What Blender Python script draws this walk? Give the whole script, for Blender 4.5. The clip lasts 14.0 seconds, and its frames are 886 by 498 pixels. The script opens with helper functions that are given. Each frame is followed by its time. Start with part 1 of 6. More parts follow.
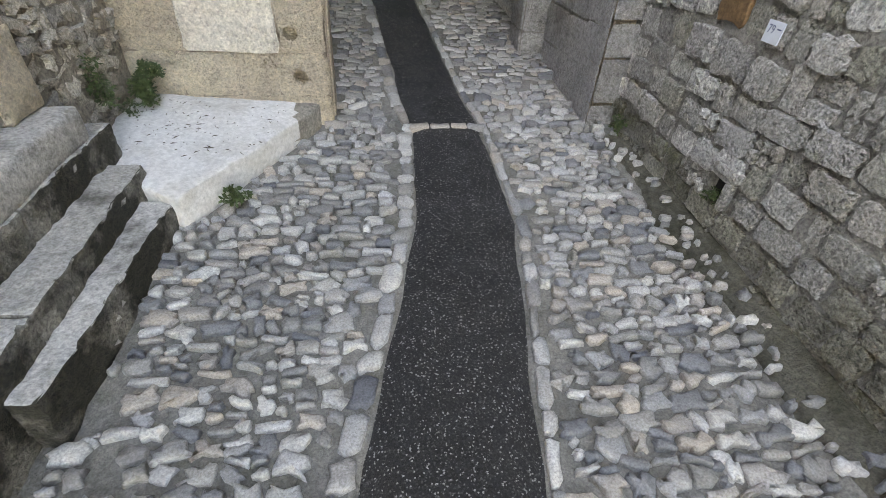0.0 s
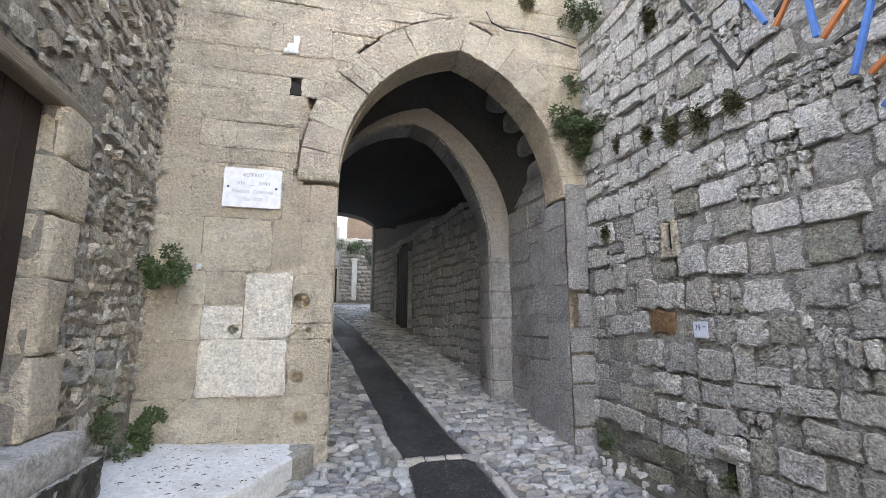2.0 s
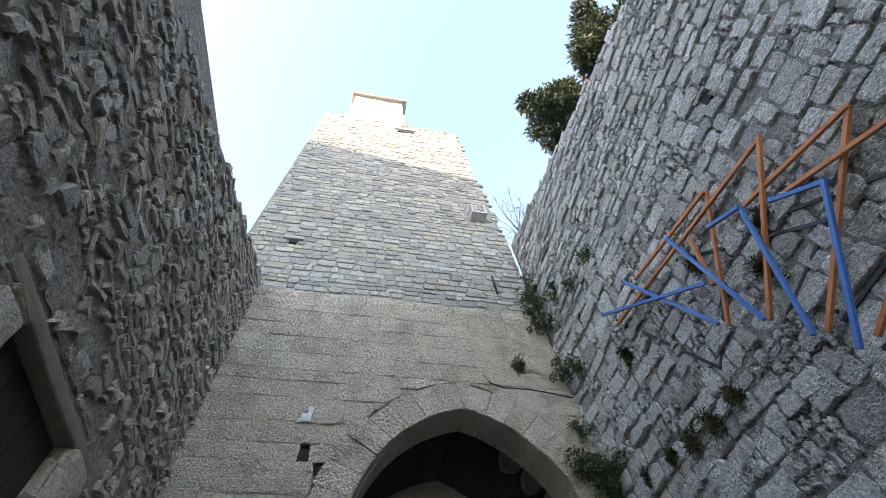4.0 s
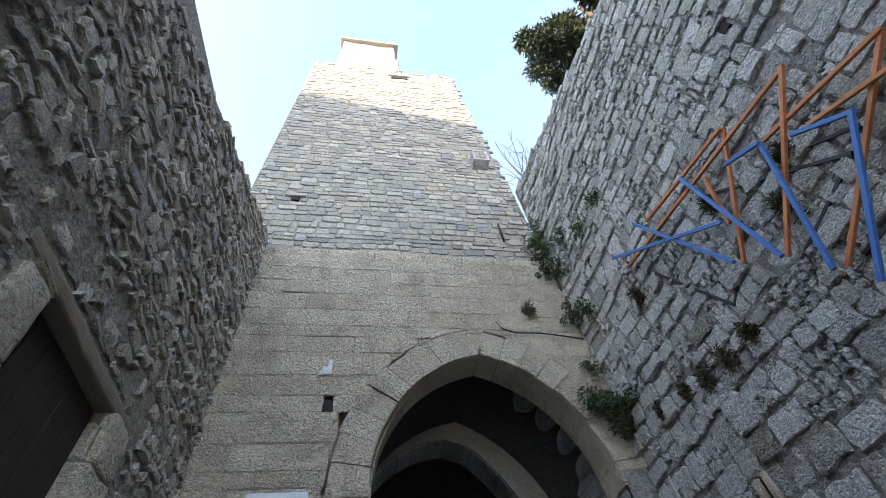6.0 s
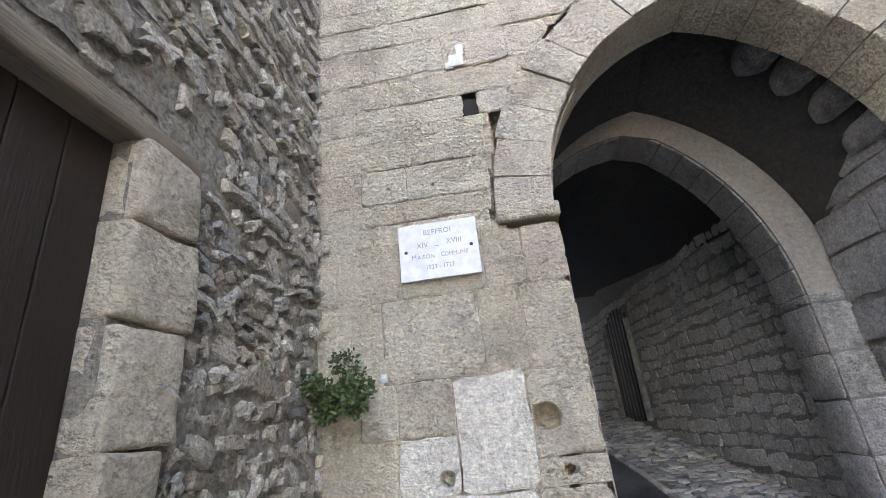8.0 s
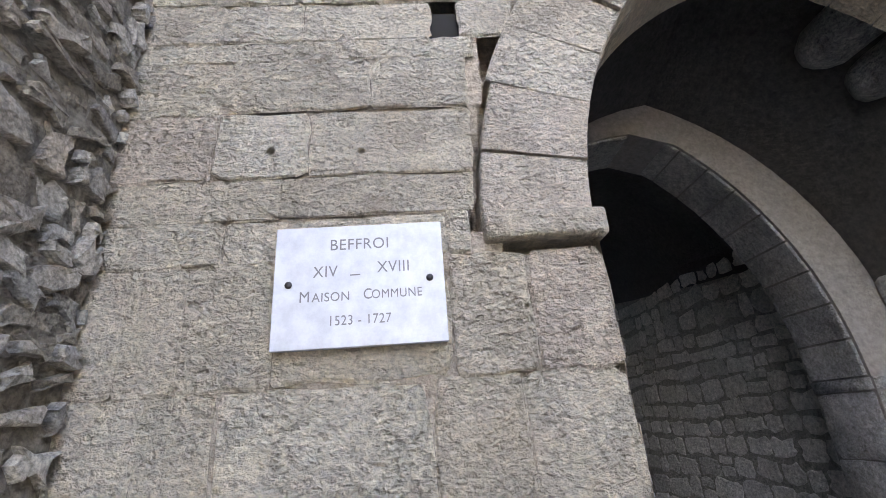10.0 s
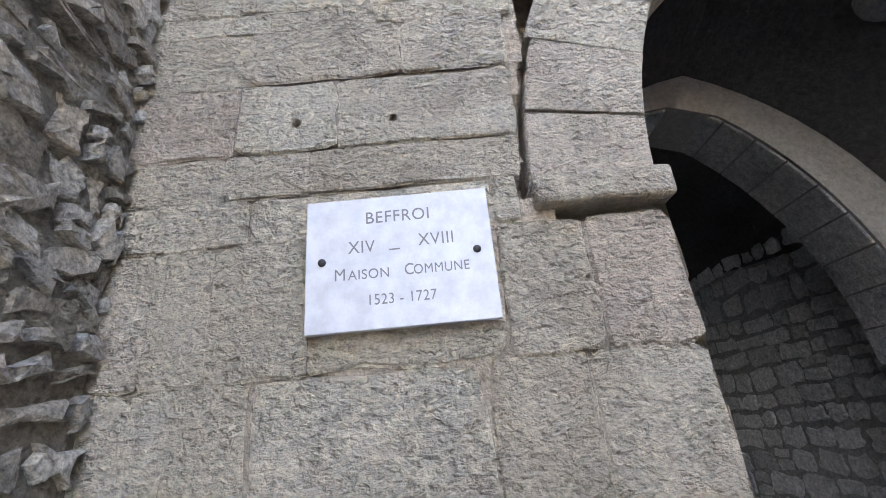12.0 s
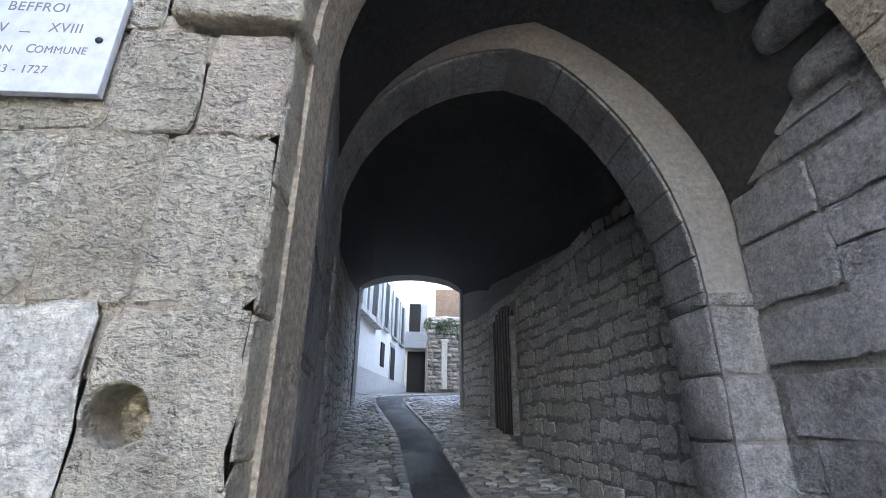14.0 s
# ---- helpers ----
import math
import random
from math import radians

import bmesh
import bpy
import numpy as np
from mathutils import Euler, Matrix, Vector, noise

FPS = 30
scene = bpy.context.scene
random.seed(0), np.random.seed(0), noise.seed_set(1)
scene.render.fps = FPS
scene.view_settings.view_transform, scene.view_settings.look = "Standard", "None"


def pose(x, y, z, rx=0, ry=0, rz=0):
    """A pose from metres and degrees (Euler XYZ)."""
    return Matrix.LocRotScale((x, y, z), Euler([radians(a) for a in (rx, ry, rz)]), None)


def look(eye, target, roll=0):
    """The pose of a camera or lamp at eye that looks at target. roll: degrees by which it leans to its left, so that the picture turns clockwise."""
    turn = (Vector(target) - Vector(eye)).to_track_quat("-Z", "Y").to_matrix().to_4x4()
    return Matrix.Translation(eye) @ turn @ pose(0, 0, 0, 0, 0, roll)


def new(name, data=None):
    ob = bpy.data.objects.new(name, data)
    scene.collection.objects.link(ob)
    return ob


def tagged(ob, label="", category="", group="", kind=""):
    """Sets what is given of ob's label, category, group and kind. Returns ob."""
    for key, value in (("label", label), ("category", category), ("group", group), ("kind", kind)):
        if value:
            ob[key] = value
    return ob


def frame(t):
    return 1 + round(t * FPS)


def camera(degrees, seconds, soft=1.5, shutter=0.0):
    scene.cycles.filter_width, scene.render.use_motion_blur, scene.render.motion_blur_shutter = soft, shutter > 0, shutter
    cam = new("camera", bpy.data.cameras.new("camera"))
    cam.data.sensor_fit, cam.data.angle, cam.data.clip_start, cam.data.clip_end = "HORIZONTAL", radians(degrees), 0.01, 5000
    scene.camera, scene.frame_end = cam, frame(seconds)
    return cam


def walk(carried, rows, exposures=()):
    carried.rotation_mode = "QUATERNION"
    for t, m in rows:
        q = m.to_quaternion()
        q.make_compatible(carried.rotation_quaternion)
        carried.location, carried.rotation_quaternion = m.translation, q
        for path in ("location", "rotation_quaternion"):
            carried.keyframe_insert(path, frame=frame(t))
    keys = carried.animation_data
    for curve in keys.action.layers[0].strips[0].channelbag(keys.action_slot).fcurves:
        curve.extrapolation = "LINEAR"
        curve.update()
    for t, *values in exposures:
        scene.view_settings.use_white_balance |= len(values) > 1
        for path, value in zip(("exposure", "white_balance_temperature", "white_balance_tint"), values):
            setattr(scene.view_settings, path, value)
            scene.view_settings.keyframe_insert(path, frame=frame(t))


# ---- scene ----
from mathutils.bvhtree import BVHTree

# The lens and the walk: seconds, eye, target, lean.
PATH = [
    (0, (0.387, -3.835, 1.941), (0.693, -2.296, 0.701), 4.39),
    (0.5, (0.323, -3.875, 1.886), (0.650, -2.244, 0.776), 3.76),
    (1, (0.174, -3.910, 1.768), (0.577, -2.083, 1.061), 2.56),
    (1.5, (0.211, -4.000, 1.609), (0.613, -2.049, 1.425), 1.28),
    (2, (0.031, -4.129, 1.463), (0.530, -2.221, 1.793), 0.08),
    (2.5, (0.009, -4.086, 1.284), (0.473, -2.331, 2.095), -2.05),
    (3, (0.016, -4.018, 1.128), (0.434, -2.528, 2.384), -4.30),
    (3.5, (0.126, -3.935, 1.011), (0.447, -2.801, 2.615), -6.15),
    (3.7, (0.111, -3.897, 0.942), (0.418, -2.915, 2.646), -7.91),
    (5.8, (-0.059, -3.898, 0.972), (0.286, -2.850, 2.630), -10.14),
    (6, (-0.032, -3.882, 0.988), (0.302, -2.716, 2.566), -9.57),
    (6.5, (0.045, -3.776, 1.235), (0.300, -2.174, 2.401), -6.71),
    (7, (-0.090, -3.590, 1.450), (-0.100, -1.716, 2.148), -6.00),
    (7.2, (-0.140, -3.380, 1.500), (-0.310, -1.515, 2.205), -6.60),
    (9.3, (-0.492, -1.425, 2.018), (-0.699, 0.419, 2.765), -6.02),
    (9.5, (-0.456, -1.331, 2.090), (-0.497, 0.524, 2.836), -4.23),
    (10, (-0.444, -1.239, 2.249), (-0.341, 0.620, 2.978), -4.27),
    (10.5, (-0.499, -1.136, 2.268), (-0.459, 0.726, 2.996), -5.11),
    (11, (-0.554, -1.086, 2.257), (-0.523, 0.775, 2.990), -5.42),
    (11.5, (-0.564, -1.079, 2.253), (-0.536, 0.781, 2.987), -5.52),
    (12, (-0.512, -1.088, 2.228), (-0.500, 0.771, 2.966), -5.43),
    (12.5, (-0.342, -1.138, 2.099), (-0.393, 0.711, 2.860), -5.44),
    (13, (-0.153, -1.166, 1.909), (-0.246, 0.668, 2.702), -5.07),
    (13.5, (0.120, -1.190, 1.745), (0.158, 0.680, 2.444), -1.80),
    (14, (0.500, -1.060, 1.672), (0.580, 0.815, 2.357), 0.60),
]
cam = camera(88.85, 14.0, soft=0.8)
walk(cam, [(t, look(e, g, r)) for t, e, g, r in PATH],
     exposures=[(0.0, 4.4, 11200, 22), (1.5, 4.5, 10500, 24), (2.3, 4.4, 9700, 25), (3.0, 3.95, 9000, 24), (3.7, 3.15, 8200, 18), (5.8, 3.02, 8000, 17), (6.1, 3.15, 8100, 18),
                (6.5, 3.7, 9000, 22), (7.0, 4.37, 9200, 24), (9.5, 4.52, 9000, 29), (10.2, 4.38, 8900, 28), (12.0, 4.32, 8700, 27), (12.7, 4.3, 8600, 26), (13.5, 4.5, 8500, 24), (14.0, 4.65, 8300, 23)])

# ---- light ----
SUN_ELEVATION, SUN_AZIMUTH = radians(18.0), radians(240.0)
world = bpy.data.worlds.new("sky")
scene.world = world
world.use_nodes = True
wn = world.node_tree.nodes
sky = wn.new("ShaderNodeTexSky")
sky.sky_type = "NISHITA"
sky.sun_disc = False
sky.sun_elevation, sky.sun_rotation = SUN_ELEVATION, SUN_AZIMUTH
sky.air_density, sky.dust_density, sky.ozone_density = 1.0, 0.8, 2.0
wn["Background"].inputs["Strength"].default_value = 0.15
world.node_tree.links.new(sky.outputs[0], wn["Background"].inputs["Color"])
sun = new("sun", bpy.data.lights.new("sun", "SUN"))
sun.data.energy, sun.data.angle, sun.data.color = 2.0, radians(0.5), (1.0, 0.9, 0.76)
sd = Vector((math.sin(SUN_AZIMUTH) * math.cos(SUN_ELEVATION), math.cos(SUN_AZIMUTH) * math.cos(SUN_ELEVATION), math.sin(SUN_ELEVATION)))
sun.matrix_world = look(sd * 60, (0, 0, 0))

# ---- materials ----
def nodes_of(name):
    m = bpy.data.materials.new(name)
    m.use_nodes = True
    n, l = m.node_tree.nodes, m.node_tree.links
    return m, n, l, n["Principled BSDF"]


def ramp(n, stops, interp="LINEAR"):
    r = n.new("ShaderNodeValToRGB")
    r.color_ramp.interpolation = interp
    el = r.color_ramp.elements
    while len(el) < len(stops):
        el.new(0.5)
    while len(el) > len(stops):
        el.remove(el[-1])
    for e, (p, c) in zip(el, stops):
        e.position, e.color = p, (*c, 1)
    return r


def noise_tex(n, l, vec, scale, detail=6.0, rough=0.6, stretch=None):
    t = n.new("ShaderNodeTexNoise")
    t.inputs["Scale"].default_value, t.inputs["Detail"].default_value, t.inputs["Roughness"].default_value = scale, detail, rough
    if stretch:
        mp = n.new("ShaderNodeMapping")
        mp.inputs["Scale"].default_value = stretch
        l.new(vec, mp.inputs["Vector"])
        vec = mp.outputs[0]
    l.new(vec, t.inputs["Vector"])
    return t.outputs["Fac"]


def mixc(n, l, fac, a, b, mode="MIX"):
    x = n.new("ShaderNodeMix")
    x.data_type, x.blend_type = "RGBA", mode
    for sock, v in ((x.inputs["Factor"], fac), (x.inputs["A"], a), (x.inputs["B"], b)):
        if isinstance(v, (int, float)):
            sock.default_value = v
        elif isinstance(v, tuple):
            sock.default_value = (*v, 1)
        else:
            l.new(v, sock)
    return x.outputs["Result"]


def scalar(n, l, op, a, b=0.0):
    x = n.new("ShaderNodeMath")
    x.operation = op
    for sock, v in ((x.inputs[0], a), (x.inputs[1], b)):
        if isinstance(v, (int, float)):
            sock.default_value = v
        else:
            l.new(v, sock)
    return x.outputs[0]


def span(n, l, v, lo, hi, to0=0.0, to1=1.0):
    x = n.new("ShaderNodeMapRange")
    x.inputs[1].default_value, x.inputs[2].default_value, x.inputs[3].default_value, x.inputs[4].default_value = lo, hi, to0, to1
    l.new(v, x.inputs[0])
    return x.outputs[0]


def stone_mat(name, palette, stain=(0.12, 0.11, 0.09), stain_at=(0.58, 0.8), stain_amount=0.6, lichen=None, lichen_at=(0.62, 0.75), grain=70.0,
              relief=0.006, rough=0.9, pit=0.0, wet=0.0, grain_dark=0.35, stretch=None, mottle=0.22, worm=0.0):
    """Stone: a tint for each piece, broad stains, fine grain, pits and relief, in metres."""
    m, n, l, b = nodes_of(name)
    co = n.new("ShaderNodeTexCoord").outputs["Object"]
    oi, ge = n.new("ShaderNodeObjectInfo"), n.new("ShaderNodeNewGeometry")
    rnd = scalar(n, l, "FRACT", scalar(n, l, "ADD", oi.outputs["Random"], ge.outputs["Random Per Island"]))
    k = len(palette)
    base = ramp(n, [(i / max(1, k - 1), c) for i, c in enumerate(palette)])
    l.new(rnd, base.inputs[0])
    big = noise_tex(n, l, co, 2.3, 5, 0.65)
    mid = noise_tex(n, l, co, 14, 6, 0.65)
    fine = noise_tex(n, l, co, grain, 8, 0.7, stretch)
    c = mixc(n, l, scalar(n, l, "MULTIPLY", span(n, l, big, *stain_at), stain_amount), base.outputs[0], stain)
    c = mixc(n, l, scalar(n, l, "MULTIPLY", span(n, l, mid, 0.55, 0.75), stain_amount * 0.6), c, stain)
    if lichen:
        lf = noise_tex(n, l, co, 3.7, 7, 0.7)
        c = mixc(n, l, scalar(n, l, "MULTIPLY", span(n, l, lf, *lichen_at), 0.65), c, lichen)
    shade = scalar(n, l, "MULTIPLY", span(n, l, fine, 0.36, 0.6, 1 - grain_dark, 1.14), span(n, l, noise_tex(n, l, co, 24, 4, 0.75), 0.36, 0.64, 1 - mottle, 1 + mottle * 0.7))
    comb = n.new("ShaderNodeCombineColor")
    for i in range(3):
        l.new(shade, comb.inputs[i])
    c = mixc(n, l, 1.0, c, comb.outputs[0], "MULTIPLY")
    l.new(c, b.inputs["Base Color"])
    r = span(n, l, mid, 0.3, 0.7, rough - 0.12 - wet, min(1, rough + 0.05) - wet * 0.6)
    l.new(r, b.inputs["Roughness"])
    grit = noise_tex(n, l, co, grain * 2.6, 5, 0.7)
    h = scalar(n, l, "ADD", scalar(n, l, "MULTIPLY", fine, 0.6), scalar(n, l, "MULTIPLY", mid, 1.2))
    h = scalar(n, l, "ADD", h, scalar(n, l, "MULTIPLY", grit, 0.22))
    h = scalar(n, l, "ADD", h, scalar(n, l, "MULTIPLY", noise_tex(n, l, co, 33, 3, 0.6, stretch), 0.9))
    if pit:
        v = n.new("ShaderNodeTexVoronoi")
        v.inputs["Scale"].default_value = grain * 0.72
        mp = n.new("ShaderNodeMapping")
        mp.inputs["Scale"].default_value = (1.0, 1.0, 1.5)
        l.new(co, mp.inputs["Vector"])
        warp = n.new("ShaderNodeVectorMath")
        warp.operation = "ADD"
        nt = n.new("ShaderNodeTexNoise")
        nt.inputs["Scale"].default_value = grain * 0.4
        l.new(co, nt.inputs["Vector"])
        sc = n.new("ShaderNodeVectorMath")
        sc.operation = "SCALE"
        sc.inputs[3].default_value = 0.016
        l.new(nt.outputs["Color"], sc.inputs[0])
        l.new(mp.outputs[0], warp.inputs[0])
        l.new(sc.outputs[0], warp.inputs[1])
        l.new(warp.outputs[0], v.inputs["Vector"])
        sep = n.new("ShaderNodeSeparateColor")
        l.new(v.outputs["Color"], sep.inputs[0])
        some = span(n, l, sep.outputs[0], 0.45, 0.95)
        dent = scalar(n, l, "MULTIPLY", span(n, l, v.outputs["Distance"], 0.05, 0.5, 1.0, 0.0), some)
        h = scalar(n, l, "SUBTRACT", h, scalar(n, l, "MULTIPLY", dent, pit))
        # base colour goes darker in the dents
        comb2 = n.new("ShaderNodeCombineColor")
        for i in range(3):
            l.new(scalar(n, l, "SUBTRACT", 1.0, scalar(n, l, "MULTIPLY", dent, 0.2)), comb2.inputs[i])
        l.new(mixc(n, l, 1.0, c, comb2.outputs[0], "MULTIPLY"), b.inputs["Base Color"])
    if worm:
        small = span(n, l, noise_tex(n, l, co, 46, 4, 0.62, (0.92, 0.92, 1.15)), 0.50, 0.68)
        large = span(n, l, noise_tex(n, l, co, 17, 4, 0.62, (0.9, 0.9, 1.2)), 0.60, 0.70)
        where = span(n, l, noise_tex(n, l, co, 4.5, 3, 0.6), 0.38, 0.62, 0.35, 1.0)
        eaten = scalar(n, l, "MULTIPLY", scalar(n, l, "MAXIMUM", scalar(n, l, "MULTIPLY", small, 0.75), large), where)
        h = scalar(n, l, "SUBTRACT", h, scalar(n, l, "MULTIPLY", eaten, worm))
        # colour turns darker and warmer inside the eaten pits, following their relief mask
        pit_tone = n.new("ShaderNodeCombineColor")
        for i, amount in enumerate((0.24, 0.28, 0.33)):
            l.new(scalar(n, l, "SUBTRACT", 1.06, scalar(n, l, "MULTIPLY", eaten, amount)), pit_tone.inputs[i])
        l.new(mixc(n, l, 1.0, c, pit_tone.outputs[0], "MULTIPLY"), b.inputs["Base Color"])
    bump = n.new("ShaderNodeBump")
    bump.inputs["Strength"].default_value, bump.inputs["Distance"].default_value = 1.0, relief
    l.new(h, bump.inputs["Height"])
    l.new(bump.outputs[0], b.inputs["Normal"])
    return m


def plain_mat(name, color, rough=0.6, metal=0.0, var=0.15, scale=20.0, relief=0.0, stretch=None):
    m, n, l, b = nodes_of(name)
    co = n.new("ShaderNodeTexCoord").outputs["Object"]
    f = noise_tex(n, l, co, scale, 6, 0.6, stretch)
    g = noise_tex(n, l, co, scale * 0.17, 4, 0.6)
    mixf = scalar(n, l, "ADD", scalar(n, l, "MULTIPLY", f, 0.6), scalar(n, l, "MULTIPLY", g, 0.4))
    rp = ramp(n, [(0.3, tuple(max(0, x * (1 - var)) for x in color)), (0.7, tuple(min(1, x * (1 + var)) for x in color))])
    l.new(mixf, rp.inputs[0])
    l.new(rp.outputs[0], b.inputs["Base Color"])
    b.inputs["Metallic"].default_value = metal
    l.new(span(n, l, g, 0.3, 0.7, rough - 0.08, rough + 0.08), b.inputs["Roughness"])
    if relief:
        bump = n.new("ShaderNodeBump")
        bump.inputs["Distance"].default_value = relief
        l.new(f, bump.inputs["Height"])
        l.new(bump.outputs[0], b.inputs["Normal"])
    return m


M_ASHLAR = stone_mat("warm_ashlar", [(0.66, 0.555, 0.42), (0.78, 0.675, 0.53), (0.70, 0.595, 0.46), (0.84, 0.74, 0.59), (0.72, 0.585, 0.46)],
                     stain=(0.32, 0.24, 0.175), stain_at=(0.5, 0.72), stain_amount=0.6, grain=80, relief=0.034, pit=0.2, grain_dark=0.2, stretch=(0.9, 0.9, 1.2), mottle=0.14, worm=1.8)
M_PALE = stone_mat("pale_ashlar", [(0.68, 0.63, 0.55), (0.74, 0.69, 0.615)], stain=(0.42, 0.35, 0.27), stain_amount=0.4, grain=60, relief=0.018, pit=0.2, grain_dark=0.24, worm=0.7)
M_GREY = stone_mat("grey_dressed_stone", [(0.37, 0.362, 0.355), (0.48, 0.468, 0.45), (0.41, 0.40, 0.395)], stain=(0.12, 0.115, 0.11), stain_at=(0.48, 0.7), stain_amount=0.6, grain=70, relief=0.03, pit=0.3, grain_dark=0.3, mottle=0.28, worm=1.0)
M_RIGHT = stone_mat("coursed_limestone", [(0.30, 0.29, 0.27), (0.60, 0.585, 0.55), (0.44, 0.43, 0.39), (0.74, 0.725, 0.685), (0.42, 0.41, 0.34), (0.54, 0.515, 0.465), (0.68, 0.66, 0.61), (0.28, 0.27, 0.25)],
                    stain=(0.15, 0.14, 0.125), stain_at=(0.52, 0.75), stain_amount=0.6, lichen=(0.25, 0.25, 0.13), grain=55, relief=0.036, pit=0.8, grain_dark=0.5, mottle=0.3)
# Paler palette for stones that grow likelier higher up the wall.
M_PALER = stone_mat("paler_limestone", [(0.50, 0.49, 0.46), (0.72, 0.71, 0.68), (0.60, 0.585, 0.54), (0.82, 0.81, 0.785), (0.55, 0.535, 0.48), (0.76, 0.75, 0.72), (0.42, 0.41, 0.39)],
                    stain=(0.24, 0.225, 0.20), stain_at=(0.56, 0.78), stain_amount=0.55, grain=55, relief=0.034, pit=0.6, grain_dark=0.42)
M_DARK_FLECKED = stone_mat("dark_green_flecked_limestone", [(0.27, 0.26, 0.21), (0.38, 0.365, 0.30), (0.32, 0.31, 0.27), (0.44, 0.42, 0.35)], stain=(0.07, 0.07, 0.045), stain_at=(0.46, 0.7), stain_amount=0.7, lichen=(0.17, 0.18, 0.07), lichen_at=(0.55, 0.7), grain=55, relief=0.036, pit=0.9, grain_dark=0.55)
M_RUBBLE = stone_mat("small_rubble", [(0.29, 0.245, 0.195), (0.54, 0.48, 0.40), (0.39, 0.35, 0.30), (0.65, 0.60, 0.52), (0.31, 0.29, 0.27), (0.51, 0.425, 0.335), (0.58, 0.545, 0.49)],
                     stain=(0.11, 0.10, 0.09), stain_amount=0.6, grain=80, relief=0.014, pit=0.3, grain_dark=0.5)
M_TOWER = stone_mat("tower_rubble", [(0.38, 0.35, 0.305), (0.50, 0.465, 0.405), (0.27, 0.26, 0.25), (0.56, 0.52, 0.455), (0.44, 0.375, 0.30), (0.33, 0.32, 0.31)],
                    stain=(0.17, 0.16, 0.15), stain_amount=0.5, grain=50, relief=0.012)
M_TUNNEL = stone_mat("tunnel_stone", [(0.46, 0.45, 0.435), (0.68, 0.66, 0.635), (0.54, 0.525, 0.50)], stain=(0.26, 0.25, 0.24), stain_amount=0.55, grain=45, relief=0.03, pit=0.4, grain_dark=0.28, mottle=0.28)
M_MORTAR = stone_mat("lime_mortar", [(0.33, 0.29, 0.24)], stain=(0.17, 0.147, 0.118), stain_amount=0.7, grain=45, relief=0.03, pit=0.3)
M_MORTAR_PALE = stone_mat("pale_mortar", [(0.36, 0.33, 0.285)], stain=(0.24, 0.22, 0.19), stain_amount=0.6, grain=45, relief=0.02)
M_MORTAR_WARM = stone_mat("warm_mortar", [(0.52, 0.425, 0.33)], stain=(0.36, 0.27, 0.20), stain_amount=0.6, grain=45, relief=0.02)
M_MORTAR_GREY = stone_mat("grey_mortar", [(0.32, 0.307, 0.278)], stain=(0.15, 0.14, 0.122), stain_amount=0.7, grain=45, relief=0.03, pit=0.3)
# One near-black stone colour for the whole vault.
M_VAULT = stone_mat("dark_vault_stone", [(0.06, 0.056, 0.053)], stain=(0.022, 0.022, 0.021), stain_amount=0.6, grain=30, relief=0.02)
M_BAND = stone_mat("plastered_band", [(0.25, 0.228, 0.21)], stain=(0.14, 0.13, 0.125), stain_amount=0.5, grain=30, relief=0.008, grain_dark=0.14, mottle=0.16)
M_COBBLE = stone_mat("river_cobble", [(0.24, 0.234, 0.222), (0.50, 0.485, 0.455), (0.13, 0.137, 0.15), (0.62, 0.605, 0.565), (0.31, 0.292, 0.262), (0.19, 0.197, 0.205), (0.50, 0.43, 0.36), (0.34, 0.335, 0.325), (0.56, 0.55, 0.53)],
                     stain=(0.17, 0.165, 0.15), stain_amount=0.35, grain=95, relief=0.006, rough=0.62, wet=0.1, grain_dark=0.4, mottle=0.13)
M_GROUND = stone_mat("gritty_mortar_ground", [(0.25, 0.238, 0.212)], stain=(0.11, 0.103, 0.086), stain_at=(0.45, 0.7), stain_amount=0.8, lichen=(0.07, 0.075, 0.04), lichen_at=(0.55, 0.72), grain=90, relief=0.012)
M_RISER = stone_mat("dark_flecked_step_front", [(0.25, 0.238, 0.205), (0.32, 0.305, 0.27)], stain=(0.026, 0.025, 0.017), stain_at=(0.40, 0.54), stain_amount=0.95, lichen=(0.12, 0.12, 0.07), grain=60, relief=0.02, pit=0.5, grain_dark=0.5)
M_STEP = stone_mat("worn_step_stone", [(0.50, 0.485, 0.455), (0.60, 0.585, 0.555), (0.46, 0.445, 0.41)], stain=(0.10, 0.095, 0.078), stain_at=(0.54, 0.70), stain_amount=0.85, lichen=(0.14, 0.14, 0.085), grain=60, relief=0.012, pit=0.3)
M_WHITE = stone_mat("limewashed_slab", [(0.66, 0.655, 0.64)], stain=(0.36, 0.335, 0.285), stain_at=(0.5, 0.75), stain_amount=0.6, grain=35, relief=0.006, grain_dark=0.12, mottle=0.08)
M_RUST = stone_mat("rust_brown_stone", [(0.22, 0.125, 0.06)], stain=(0.10, 0.07, 0.05), grain=50, relief=0.012)
M_MARBLE = stone_mat("white_marble", [(0.60, 0.615, 0.655)], stain=(0.46, 0.475, 0.52), stain_at=(0.6, 0.72), stain_amount=0.3, grain=12, relief=0.0003, rough=0.5, grain_dark=0.04, mottle=0.04)
M_RENDER = stone_mat("white_house_render", [(0.72, 0.70, 0.66)], stain=(0.50, 0.47, 0.42), stain_amount=0.4, grain=12, relief=0.004, grain_dark=0.08, mottle=0.04)
M_ENGRAVE = plain_mat("engraved_letter", (0.21, 0.21, 0.22), 0.7)
M_STUD = plain_mat("dark_metal_stud", (0.06, 0.06, 0.065), 0.45, 0.7)
M_DOOR = plain_mat("dark_brown_planks", (0.022, 0.012, 0.0085), 0.6, var=0.5, scale=30, relief=0.003, stretch=(4, 4, 0.25))
